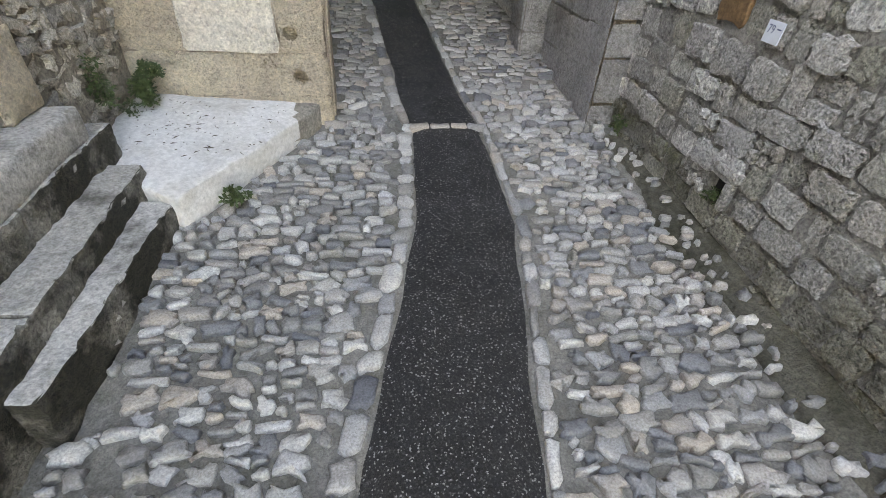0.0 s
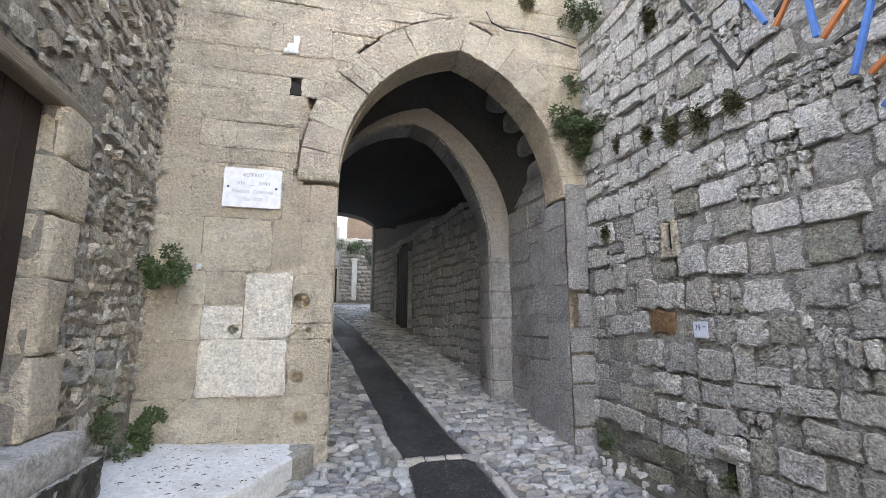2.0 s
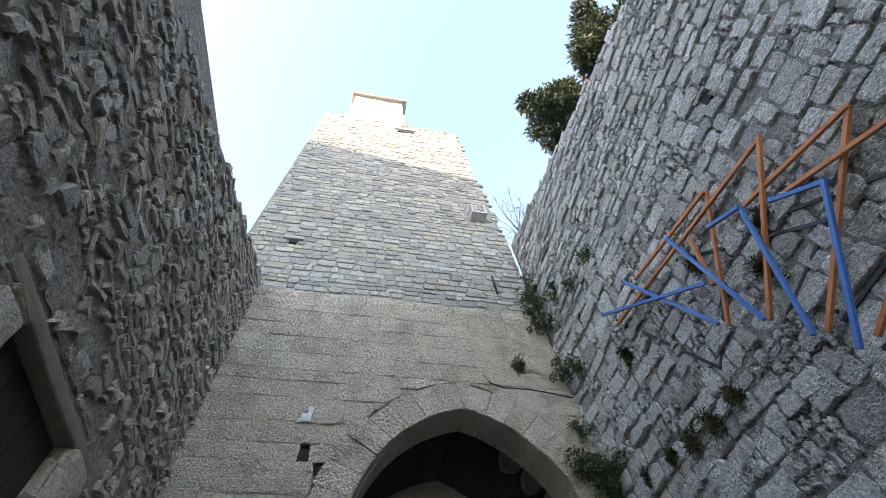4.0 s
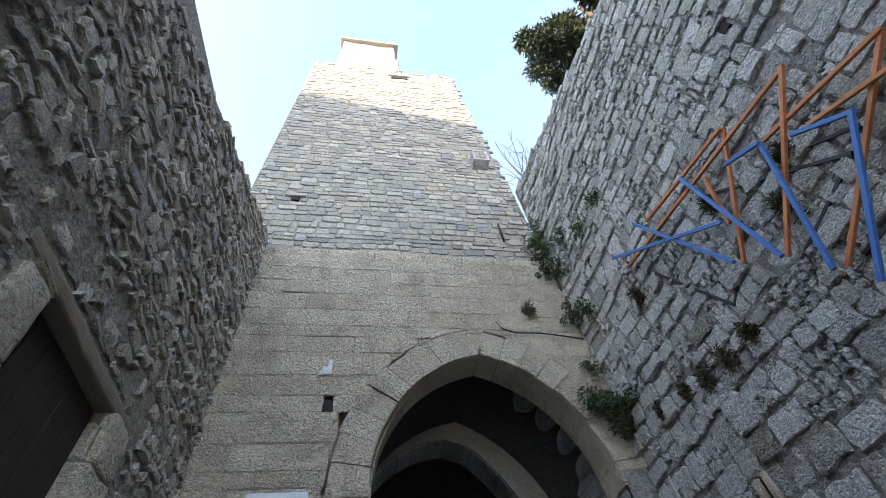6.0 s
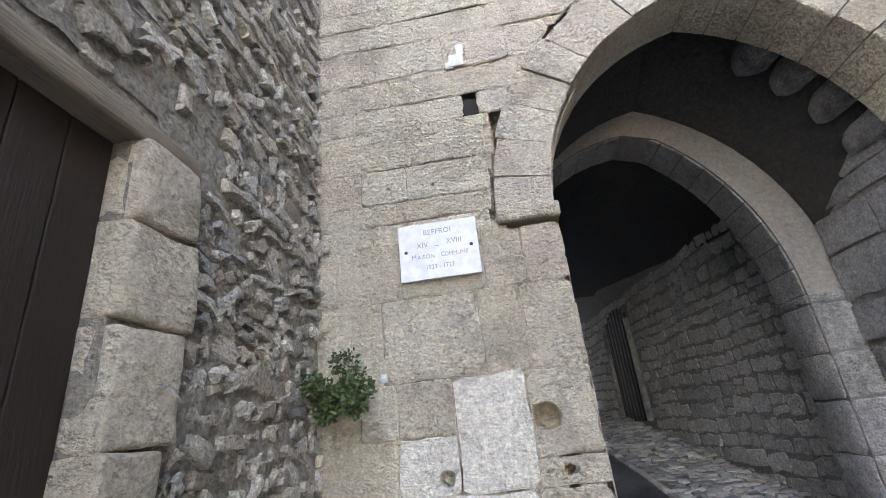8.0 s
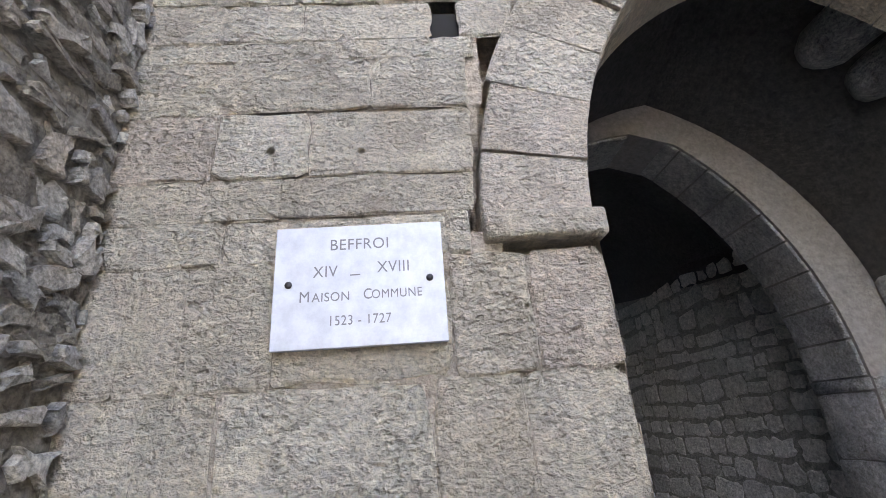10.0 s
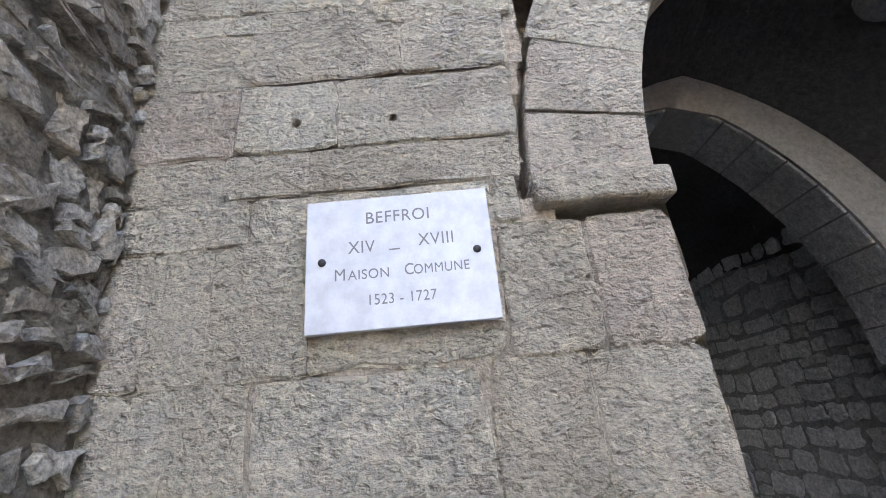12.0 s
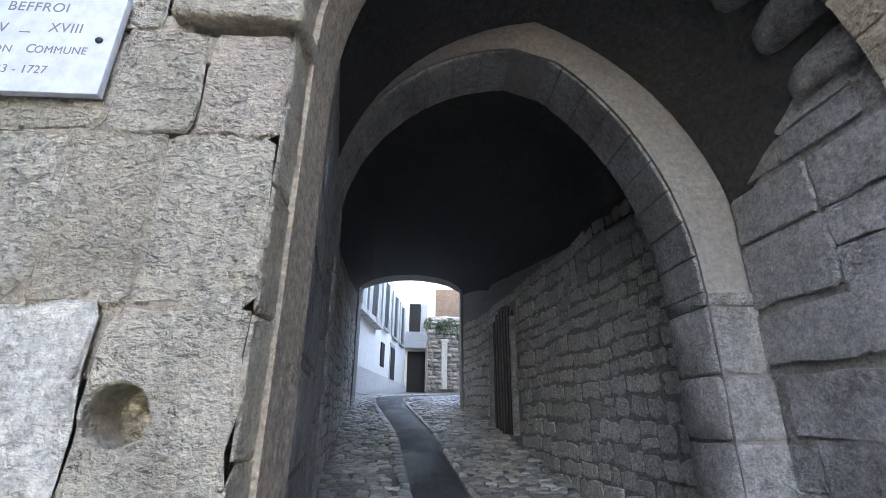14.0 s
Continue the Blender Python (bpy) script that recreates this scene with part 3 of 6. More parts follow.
def ashlar():
    rng = random.Random(4)
    rows = [(0.28, 0.54, [-1.40, -0.98, -0.42, OUT_L]), (0.54, 0.88, [-1.40, -1.02, -0.60, -0.30, OUT_L]), (0.88, 1.34, [-1.40, -0.94, -0.255, OUT_L]),
            (1.34, 1.62, [-1.40, -0.94, -0.625]), (1.34, 1.90, [-0.615, -0.237]), (1.34, 1.47, [-0.235, OUT_L]), (1.47, 1.90, [-0.235, OUT_L]), (1.62, 1.90, [-1.40, -1.13, -0.93, -0.72, -0.625]),
            (1.90, 2.37, [-1.42, -1.17, -0.99, -0.43, -0.19, OUT_L]), (2.37, 2.72, [-1.42, -1.26, -1.10, -0.86, -0.37, -0.13, OUT_L]),
            (2.72, 2.86, [-1.42, -1.02, -0.36, -0.29]), (2.86, 3.00, [-1.42, -1.10, -0.86, -0.265]), (3.00, 3.25, [-1.42, -1.08, -0.78, -0.25]),
            (3.25, 3.47, [-1.42, -1.05, -0.58, -0.25]), (3.47, 3.56, [-1.42, -1.0, -0.66, -0.36, -0.22]), (3.56, 3.74, [-1.42, -1.1, -0.82, -0.36]), (3.56, 3.74, [-0.26, -0.05]),
            (3.74, 3.95, [-1.42, -0.85, -0.15, 0.05]), (3.98, 4.28, [-1.44, -1.05, -0.45, 0.0, 0.3]), (4.28, 4.50, [-1.46, -0.8, -0.1, 0.6]),
            (4.50, 4.66, [-1.46, -1.2, -0.14, 0.75, 1.3]), (4.66, 4.92, [-1.48, -0.9, -0.14, 0.5, 1.2, 1.66, 2.03]), (4.92, 5.20, [-1.5, -0.7, 0.05, 0.62, 1.05, 1.45]),
            (5.20, 5.42, [-1.5, -1.0, -0.2, 0.47, 1.03, 1.5]), (5.42, 5.68, [-1.55, -0.6, 0.3, 0.9, 1.505]), (5.68, 5.92, [-1.55, -1.2, -0.18, 0.5, 1.19, 1.5])]
    stones = []
    for v0, v1, js in rows:
        for i, (a, b) in enumerate(zip(js, js[1:])):
            g = rng.uniform(0.001, 0.0045)
            poly = blob(a + g, b - g, v0 + g, v1 - g, rng, 0.026, 0.09, 5)
            if v1 > OUT_S:
                poly = [push_out(*p) for p in poly]
            d = 0.03 + rng.uniform(-0.005, 0.005)
            mt = M_ASHLAR
            hole = None
            for hu, hv, hr in HOLES:
                if a < hu < b and v0 < hv < v1:
                    hole = (hu, hv, hr)
            if (v0 == 0.88 and i == 1) or (v0 == 1.34 and js[0] == -0.615) or (v0 == 1.34 and js[0] < -1 and i == 1):
                mt, d = M_PALE, 0.040
            stones.append((*stone_geo(poly, d, facade, rng, 0.014, 0.04, 0.12, 0.010, hole, 0.85, rng.choice((0.004, 0.006, 0.008, 0.011))), mt))
    # the side right of the arch
    for v0, v1 in ((2.95, 3.3), (3.3, 3.62), (3.62, 3.95), (3.95, 4.28), (4.28, 4.66), (4.66, 4.9)):
        poly = [push_out(*p) for p in blob(1.75 if 4.2 < v0 < 4.6 else 1.95 if v0 < 4.6 else 2.03, 2.70, v0 + 0.003, v1 - 0.003, rng, 0.02, 0.08, 5)]
        stones.append((*stone_geo(poly, 0.025, facade, rng, 0.02, 0.02, 0.12, 0.0, None, 0.85, 0.006), M_ASHLAR))
    for v0, v1, js in ((4.92, 5.2, (1.45, 1.95, 2.66)), (5.2, 5.5, (1.5, 2.2, 2.66)), (5.5, 5.92, (1.5, 2.05, 2.66))):
        for a, b in zip(js, js[1:]):
            stones.append((*stone_geo(blob(a + .006, b - .006, v0 + .003, v1 - .003, rng, 0.02, 0.08, 4), 0.025, facade, rng, 0.02, 0.02, 0.12, 0.0, None, 0.85, 0.006), M_ASHLAR))
    def clear(u, v):
        if push_out(u, v) != (u, v) or (v < OUT_S + 0.1 and u > OUT_L - 0.04) or (OUT_L - (0.3 if v > 2.7 else 0.015) < u < OUT_R + 0.3 and v < 3.6):
            return True
        if -0.40 < u < -0.22 and 3.52 < v < 3.78 or abs(u + 0.62) < 0.25 and abs(v - 2.64) < 0.2:
            return True
        return any(math.hypot(u - hu, v - hv) < hr + 0.05 for hu, hv, hr in HOLES)
    mortar_sheet(W_GATE, facade, -1.40, 2.66, 0.3, 5.9, 0.03, 0.0165, 0.0095, clear, M_MORTAR_WARM)
    lay(W_GATE, "ashlar_block", stones, M_ASHLAR, limit=400, smooth=False)
    # arch stones with their soffits
    for A, sg in ((ARC_L, 1), (ARC_R, -1)):
        cx, cz, R, end, s = A
        k = 9
        for i in range(k):
            a0, a1 = end * i / k + 0.0028, end * (i + 1) / k - 0.0028
            vs, fs = [], []
            steps = 4
            rr = RING * rng.uniform(0.93, 1.05)
            dd = rng.uniform(-0.006, 0.008)
            for y in (0.0 - dd, 0.014 - dd, 0.40):
                for j in range(steps + 1):
                    t = a0 + (a1 - a0) * j / steps
                    pull = 0.006 if y < 0.01 else 0.0
                    for r in (R + pull, R + rr - pull):
                        vs.append(Vector((cx - s * r * math.cos(t), y + rng.uniform(-.003, .003), cz + r * math.sin(t))))
            w = 2 * (steps + 1)
            for j in range(steps):
                q = (2 * j, 2 * j + 1, 2 * j + 3, 2 * j + 2)
                fs.append(q)
                for l_ in range(2):
                    o = l_ * w
                    fs.append((o + 2 * j, o + 2 * j + 2, o + w + 2 * j + 2, o + w + 2 * j))
                    fs.append((o + 2 * j + 1, o + w + 2 * j + 1, o + w + 2 * j + 3, o + 2 * j + 3))
            for l_ in range(2):
                o = l_ * w
                fs.append((o, o + w, o + w + 1, o + 1))
                e = 2 * steps
                fs.append((o + e, o + e + 1, o + w + e + 1, o + w + e))
            if s < 0:
                fs = [f[::-1] for f in fs]
            part("arch_stone", mesh_of("arch_stone", vs, fs, M_ASHLAR if s > 0 else M_ASHLAR, False), W_GATE)
    # the wedge between the two halves of the ring
    tipz = []
    for cx, cz, R, end, s in (ARC_L, ARC_R):
        tipz.append((cx - s * (R + RING + 0.03) * math.cos(end), cz + (R + RING + 0.03) * math.sin(end)))
    (xl, zl), (xr, zr) = sorted(tipz)
    wedge = [(OUT_AX, OUT_AZ + 0.03), ((OUT_AX + xr) / 2, (OUT_AZ + zr) / 2), (xr, zr), ((xl + xr) / 2, max(zl, zr) + 0.02), (xl, zl), ((OUT_AX + xl) / 2, (OUT_AZ + zl) / 2)]
    st = stone_geo(wedge, 0.027, facade, rng, 0.02, 0.02, 0.3, 0.0, None, 0.85)
    part("key_wedge", mesh_of("key_wedge", st[0], st[1], M_ASHLAR, False), W_GATE)
    # jamb blocks on both sides of the opening, seen on their inner faces
    z = 0.15
    for side, x, mt in ((1, OUT_L, M_ASHLAR), (-1, OUT_R, M_GREY)):
        z = 0.2
        while z < OUT_S - 0.05:
            h = min(rng.uniform(0.22, 0.4), OUT_S - z)

            def inner(u, v, out, x=x, side=side):
                return Vector((x + side * (out - 0.015), u, v))
            st = stone_geo(blob(0.012, 0.44, z + 0.004, z + h - 0.004, rng, 0.02, 0.08, 4), 0.02, inner, rng, 0.018, 0.02, 0.03, 0.01, None, 0.85, 0.007)
            part("jamb_block", mesh_of("jamb_block", st[0], st[1] if side > 0 else [f[::-1] for f in st[1]], mt, False), W_GATE)
            z += h
    part("impost", from_bm(rough_block((0.37, 0.26, 0.09), (-0.065, 0.09, 2.79), rng, 0.015, 0.008), "impost", M_ASHLAR, True), W_GATE)


ashlar()

# right pier front between the arch and the side wall
def right_pier():
    rng = random.Random(8)
    stones = []
    for a, b, v0, v1 in courses(OUT_R + 0.02, 2.70, 0.25, 2.9, (0.2, 0.4), (0.26, 0.5), rng, 0, 0):
        stones.append(stone_geo(blob(a + .002, b - .002, v0 + .002, v1 - .002, rng, 0.02, 0.07, 5), 0.03 + rng.uniform(-.004, .005), facade, rng, 0.016, 0.03, 0.12, 0.01, None, 0.85, 0.007))
    lay(W_GATE, "pier_stone", stones, M_GREY, smooth=False)


right_pier()

# ---- the gate chamber and the inner arch ----
W_INNER = wall_slab("wall_inner_arch", arch_outline(IN_L, IN_SL, IN_R, IN_SR, IN_AX, IN_AZ, 0.3), -0.9, 3.2, 0.3, 5.2, 1.4, 1.84, M_BAND, "grey plastered inner arch of the gate passage")


def side_wall(name, pts, z0, z1, thick, material, label):
    """A wall along plan points; thick is signed, away from the passage."""
    vs, fs = [], []
    for x, y in pts:
        vs += [(x, y, z0), (x, y, z1), (x + thick, y, z0), (x + thick, y, z1)]
    for i in range(len(pts) - 1):
        o = 4 * i
        fs += [(o, o + 4, o + 5, o + 1), (o + 2, o + 3, o + 7, o + 6), (o + 1, o + 5, o + 7, o + 3), (o, o + 2, o + 6, o + 4)]
    e = 4 * (len(pts) - 1)
    fs += [(0, 1, 3, 2), (e, e + 2, e + 3, e + 1)]
    me = mesh_of(name, vs, fs, material)
    bm = bmesh.new()
    bm.from_mesh(me)
    bmesh.ops.recalc_face_normals(bm, faces=bm.faces)
    bm.to_mesh(me)
    bm.free()
    return tagged(new(name, me), label, "wall", kind="structure")


W_CH_L = side_wall("wall_chamber_west", [(0.10, 0.42), (-0.06, 1.4)], 0.2, 5.0, -0.8, M_BAND, "grey plastered side of the gate passage")
W_CH_R = side_wall("wall_chamber_east", [(2.45, 0.42), (2.40, 1.4)], 0.2, 5.0, 0.8, M_MORTAR_GREY, "dressed grey stone side of the gate passage")
W_TL = side_wall("wall_tunnel_west", [(x, y) for y, x in TUN_L], 0.3, 5.2, -0.8, M_MORTAR_GREY, "rough dark stone wall of the vaulted passage")
W_TR = side_wall("wall_tunnel_east", [(x, y) for y, x in TUN_R], 0.3, 5.2, 0.8, M_MORTAR_GREY, "grey coursed stone wall of the vaulted passage")


def vault():
    """The barrel vault over the passage and the flat ceiling of the chamber, in one mesh."""
    vs, fs = [], []
    k = 12
    ys = [1.84, 3, 4, 5, 6, 7, 8, 8.8]
    for y in ys:
        a, b = lerp_at(TUN_L, y) - 0.02, lerp_at(TUN_R, y) + 0.02
        t = (y - 1.84) / 6.96
        zs, zc = 3.0 + 1.1 * t, 4.35 + 0.28 * t
        for i in range(k + 1):
            ang = math.pi * i / k
            vs.append(((a + b) / 2 - (b - a) / 2 * math.cos(ang), y, zs + (zc - zs) * math.sin(ang) ** 0.8))
        vs += [(b, y, 5.3), (a, y, 5.3)]
    w = k + 3
    for j in range(len(ys) - 1):
        for i in range(w):
            i2 = (i + 1) % w
            fs.append((j * w + i, j * w + i2, (j + 1) * w + i2, (j + 1) * w + i))
    fs.append(tuple(range(w)))
    fs.append(tuple((len(ys) - 1) * w + i for i in range(w)))
    # the chamber's vault comes down from the front arch to just above the inner arch
    o = len(vs)
    front = arch_outline(0.06, 3.0, 2.47, 3.0, OUT_AX, 4.72, 2.2)
    back = arch_outline(-0.10, 2.75, 2.43, 2.5, IN_AX, IN_AZ + 0.24, 2.2)
    n_, steps_ = len(front), 5
    for q in range(steps_ + 1):
        t = q / steps_
        y = 0.42 + 0.975 * t
        vs += [(xa + (xb - xa) * t, y, za + (zb - za) * t ** 1.3) for (xa, za), (xb, zb) in zip(front, back)]
    for q in range(steps_):
        for i in range(n_ - 1):
            fs.append((o + q * n_ + i, o + q * n_ + i + 1, o + (q + 1) * n_ + i + 1, o + (q + 1) * n_ + i))
    o = len(vs)
    vs += [(x, y, z) for z in (5.15, 5.3) for y in (0.42, 1.4) for x in (-0.8, 3.2)]
    fs += [(o, o + 1, o + 3, o + 2), (o + 4, o + 5, o + 7, o + 6), (o, o + 1, o + 5, o + 4), (o + 2, o + 3, o + 7, o + 6)]
    me = mesh_of("ceiling", vs, fs, M_VAULT, False)
    tagged(new("ceiling", me), "dark stone vault over the passage", "ceiling", kind="structure")


vault()


def inner_faces():
    rng = random.Random(12)
    # ring of the inner arch: soffit stones on the right, thin pale rim
    for (xs, zs, n_) in ((IN_L, IN_SL, 9), (IN_R, IN_SR, 9)):
        _, A = arc(xs, zs, IN_AX, IN_AZ, 8)
        cx, cz, R, end, s = A
        for i in range(n_):
            a0, a1 = end * i / n_ + 0.003, end * (i + 1) / n_ - 0.003

            def soffit(u, v, out, cx=cx, cz=cz, R=R, s=s):
                r = R - out
                return Vector((cx - s * r * math.cos(u), v, cz + r * math.sin(u)))
            poly = []
            for q in range(4):
                poly.append((a0 + (a1 - a0) * q / 3, 1.42))
            for q in range(4):
                poly.append((a1 - (a1 - a0) * q / 3, 1.83))
            st = stone_geo(poly, 0.02, soffit, rng, 0.05, 0.01)
            part("soffit_stone", mesh_of("soffit_stone", st[0], st[1] if s < 0 else [f[::-1] for f in st[1]], M_GREY, False), W_INNER)
    # jamb blocks of the inner arch
    for side, x, top in ((1, IN_L, IN_SL), (-1, IN_R, IN_SR)):
        z = 0.3
        while z < top - 0.02:
            h = min(rng.uniform(0.28, 0.5), top - z)

            def jam(u, v, out, x=x, side=side):
                return Vector((x + side * out, u, v))
            st = stone_geo(blob(1.41, 1.83, z + .004, z + h - .004, rng, 0.02, 0.08, 4), 0.02, jam, rng, 0.04, 0.01)
            part("jamb_block", mesh_of("jamb_block", st[0], st[1] if side > 0 else [f[::-1] for f in st[1]], M_GREY, True), W_INNER)

            def front(u, v, out):
                return Vector((u, 1.4 - out, v))
            wdt = (x, x + 0.28) if side < 0 else (x - 0.1, x)
            st = stone_geo(blob(wdt[0] + .003, wdt[1] - .003, z + .004, z + h - .004, rng, 0.02, 0.08, 4), 0.012, front, rng, 0.04, 0.01)
            part("jamb_block", mesh_of("jamb_block", st[0], st[1], M_GREY, True), W_INNER)
            z += h
    # east side of the chamber
    stones = []
    for a, b, v0, v1 in courses(0.44, 1.4, 0.3, 3.3, (0.22, 0.42), (0.35, 0.7), rng):
        def ce(u, v, out):
            return Vector((2.45 - 0.046 * (u - 0.42) - out, u, v))
        stones.append(stone_geo(blob(a + .004, b - .004, v0 + .004, v1 - .004, rng, 0.03, 0.08, 4), 0.018 + rng.uniform(-.006, .010), ce, rng, 0.02, 0.01))
    lay(W_CH_R, "wall_block", stones, M_GREY, flip=True, smooth=False)
    stones = []
    for a, b, v0, v1 in courses(0.44, 1.4, 0.3, 3.6, (0.25, 0.42), (0.4, 0.8), rng):
        def cw(u, v, out):
            return Vector((0.10 - 0.16 * (u - 0.42) / 0.98 + out, u, v))
        stones.append(stone_geo(blob(a + .004, b - .004, v0 + .004, v1 - .004, rng, 0.015, 0.05, 4), 0.012 + rng.uniform(-.003, .004), cw, rng, 0.02, 0.01))
    lay(W_CH_L, "wall_block", stones, M_GREY, smooth=False)
    # passage walls
    for W, line, s, seed in ((W_TR, TUN_R, -1, 3), (W_TL, TUN_L, 1, 5)):
        rng = random.Random(seed)
        stones = []
        for a, b, v0, v1 in courses(1.95, 8.75, 0.4, 3.4, (0.11, 0.23), (0.13, 0.36), rng, 0.02):
            zc = (v0 + v1) / 2
            if zc < ground_z((a + b) / 2) - 0.1 or (s < 0 and 5.6 < (a + b) / 2 < 7.0 and zc < 3.25):
                continue

            def tw(u, v, out, line=line, s=s):
                return Vector((lerp_at(line, u) + s * out, u, v))
            stones.append(stone_geo(turned(blob(a + .008, b - .008, v0 + .008, v1 - .008, rng, 0.11, 0.2, 3), rng.gauss(0, 4)), 0.014 + rng.uniform(-.008, .014), tw, rng, 0.07, 0.06))
        lay(W, "wall_stone", stones, M_TUNNEL, key=lambda q: q[0][-1].y, flip=(s < 0), smooth=False)
    # rounded corbels over the chamber's east side
    for y, x, z in ((0.62, 2.30, 3.62), (0.62, 2.12, 3.92), (0.62, 2.42, 3.30), (0.62, 1.90, 4.16)):
        cb = thing("corbel", "rounded dark stone corbel under the gate arch", "corbel", (x, y, z), "corbels under the arch")
        part("corbel_block", from_bm(rough_block((0.30, 0.4, 0.24), (0.1, 0.0, 0.0), rng, 0.09, 0.01), "corbel_block", M_GREY, True), cb)


inner_faces()


def tunnel_end():
    outline = [(-0.93, 1.6), (-0.93, 4.40)] + [(-0.93 + 2.27 * i / 8, 4.40 + 0.24 * math.sin(math.pi * i / 8) ** 0.8) for i in range(1, 8)] + [(1.34, 4.36), (1.34, 1.6)]
    wall_slab("wall_passage_end", outline, -2.2, 4.6, 1.6, 8.5, 8.8, 9.3, M_MORTAR_GREY, "rough stone end wall of the passage with a low arch")


tunnel_end()


def passage_door():
    d = thing("passage_door", "dark arched plank door set in the passage wall", "door", (1.80, 6.35, ground_z(6.35)))
    import_y0, import_y1 = -0.55, 0.55
    k = 7
    for i in range(k):
        a = import_y0 + (import_y1 - import_y0) * i / k
        b = a + (import_y1 - import_y0) / k
        mid = (a + b) / 2
        h = 1.55 + 0.42 * math.sqrt(max(0.05, 1 - (mid / 0.6) ** 2))
        part("plank", from_bm(box_bm((0.05, b - a - 0.006, h), (0.02 - 0.122 * mid, mid, h / 2), 0.006), "plank", M_DOOR), d)
    for s in (-1, 1):
        part("jamb", from_bm(box_bm((0.12, 0.09, 1.7), (-0.0 - 0.122 * s * 0.6, s * 0.6, 0.85), 0.012), "jamb", M_GREY), d)


passage_door()

# ---- the tower above the gate ----
def tower():
    vs, fs = [], []
    lv = [(6.1, -1.95, 2.72, 0.10), (16.2, -1.95, 2.42, 0.38)]
    for z, a, b, y in lv:
        vs += [(a, y, z), (b, y, z), (b, 5.2, z), (a, 5.2, z)]
    for i in range(4):
        j = (i + 1) % 4
        fs.append((i, j, 4 + j, 4 + i))
    fs += [(4, 5, 6, 7), (3, 2, 1, 0)]
    t = new("wall_tower", mesh_of("wall_tower", vs, fs, M_MORTAR_PALE))
    tagged(t, "tall pale rubble-stone belfry tower tapering upwards", "tower", kind="structure")
    rng = random.Random(21)
    stones = []
    for a, b, v0, v1 in courses(-1.93, 2.70, 6.14, 16.7, (0.09, 0.19), (0.10, 0.32), rng, 0.02):
        zc, uc = (v0 + v1) / 2, (a + b) / 2
        tt = (zc - 6.1) / 10.1
        if uc > 2.72 - 0.30 * tt or (zc > 16.15 and rng.random() < (zc - 16.1) * 1.9):
            continue

        def face(u, v, out):
            return Vector((u, 0.10 + 0.28 * (v - 6.1) / 10.1 - out, v))
        if abs(uc - 2.2) < 0.16 and 9.35 < zc < 9.75:
            continue
        stones.append(stone_geo(blob(a + .006, b - .006, v0 + .006, v1 - .006, rng, 0.07, 0.22, 3), 0.012 + rng.uniform(-.008, .014), face, rng, 0.07, 0.06))
    lay(t, "rubble_stone", stones, M_TOWER, key=lambda q: q[0][-1].z, smooth=False)
    # sides
    for sgn in (-1, 1):
        st = []
        for a, b, v0, v1 in courses(0.4, 5.2, 6.2, 16.2, (0.14, 0.24), (0.2, 0.5), rng, 0.012):
            def sf(u, v, out, sgn=sgn):
                tt = (v - 6.1) / 10.1
                x = -1.95 if sgn < 0 else 2.72 - 0.30 * tt
                return Vector((x + sgn * out, u, v))
            st.append(stone_geo(blob(a + .006, b - .006, v0 + .006, v1 - .006, rng, 0.07, 0.22, 3), 0.025, sf, rng, 0.12, 0.08))
        lay(t, "rubble_stone", st, M_TOWER, limit=0, flip=(sgn < 0))
    # string course between the dressed and the rubble part
    x = -1.9
    while x < 2.7:
        w = min(rng.uniform(0.5, 0.9), 2.72 - x)
        part("ledge_block", from_bm(rough_block((w - 0.008, 0.20, 0.18), (x + w / 2, 0.118, 6.02), rng, 0.02, 0.008), "ledge_block", M_ASHLAR, True), W_GATE)
        x += w
    # bell turret on top
    b = thing("bell_turret", "small pale stone bell turret on top of the tower", "turret", (-0.25, 1.6, 16.15))
    for i, (w, z0, z1) in enumerate(((3.0, 0.0, 1.2), (2.2, 1.2, 3.0), (2.0, 3.0, 4.7))):
        part("turret_stage", from_bm(rough_block((w, 1.8, z1 - z0), (-0.05 * i, 0, (z0 + z1) / 2), rng, 0.05, 0.06), "turret_stage", M_TOWER, True), b)
    part("cornice", from_bm(box_bm((2.3, 2.1, 0.12), (-0.1, 0, 4.75), 0.02), "cornice", M_TOWER), b)
    for z in (4.95, 5.15):
        part("rail", from_bm(box_bm((1.5, 0.03, 0.03), (-0.1, -0.9, z)), "rail", M_IRON), b)
    for i in range(5):
        part("rail_post", from_bm(box_bm((0.03, 0.03, 0.36), (-0.85 + 0.375 * i, -0.9, 4.97)), "rail_post", M_IRON), b)


tower()

# ---- the wall with the door ----
LW = -1.38
D0, D1, DZ0, DZ1 = -2.32, -1.42, 0.89, 2.62


def lw_top(y):
    return 6.3 + 0.53 * min(y, 0) if y > -4.5 else 3.9


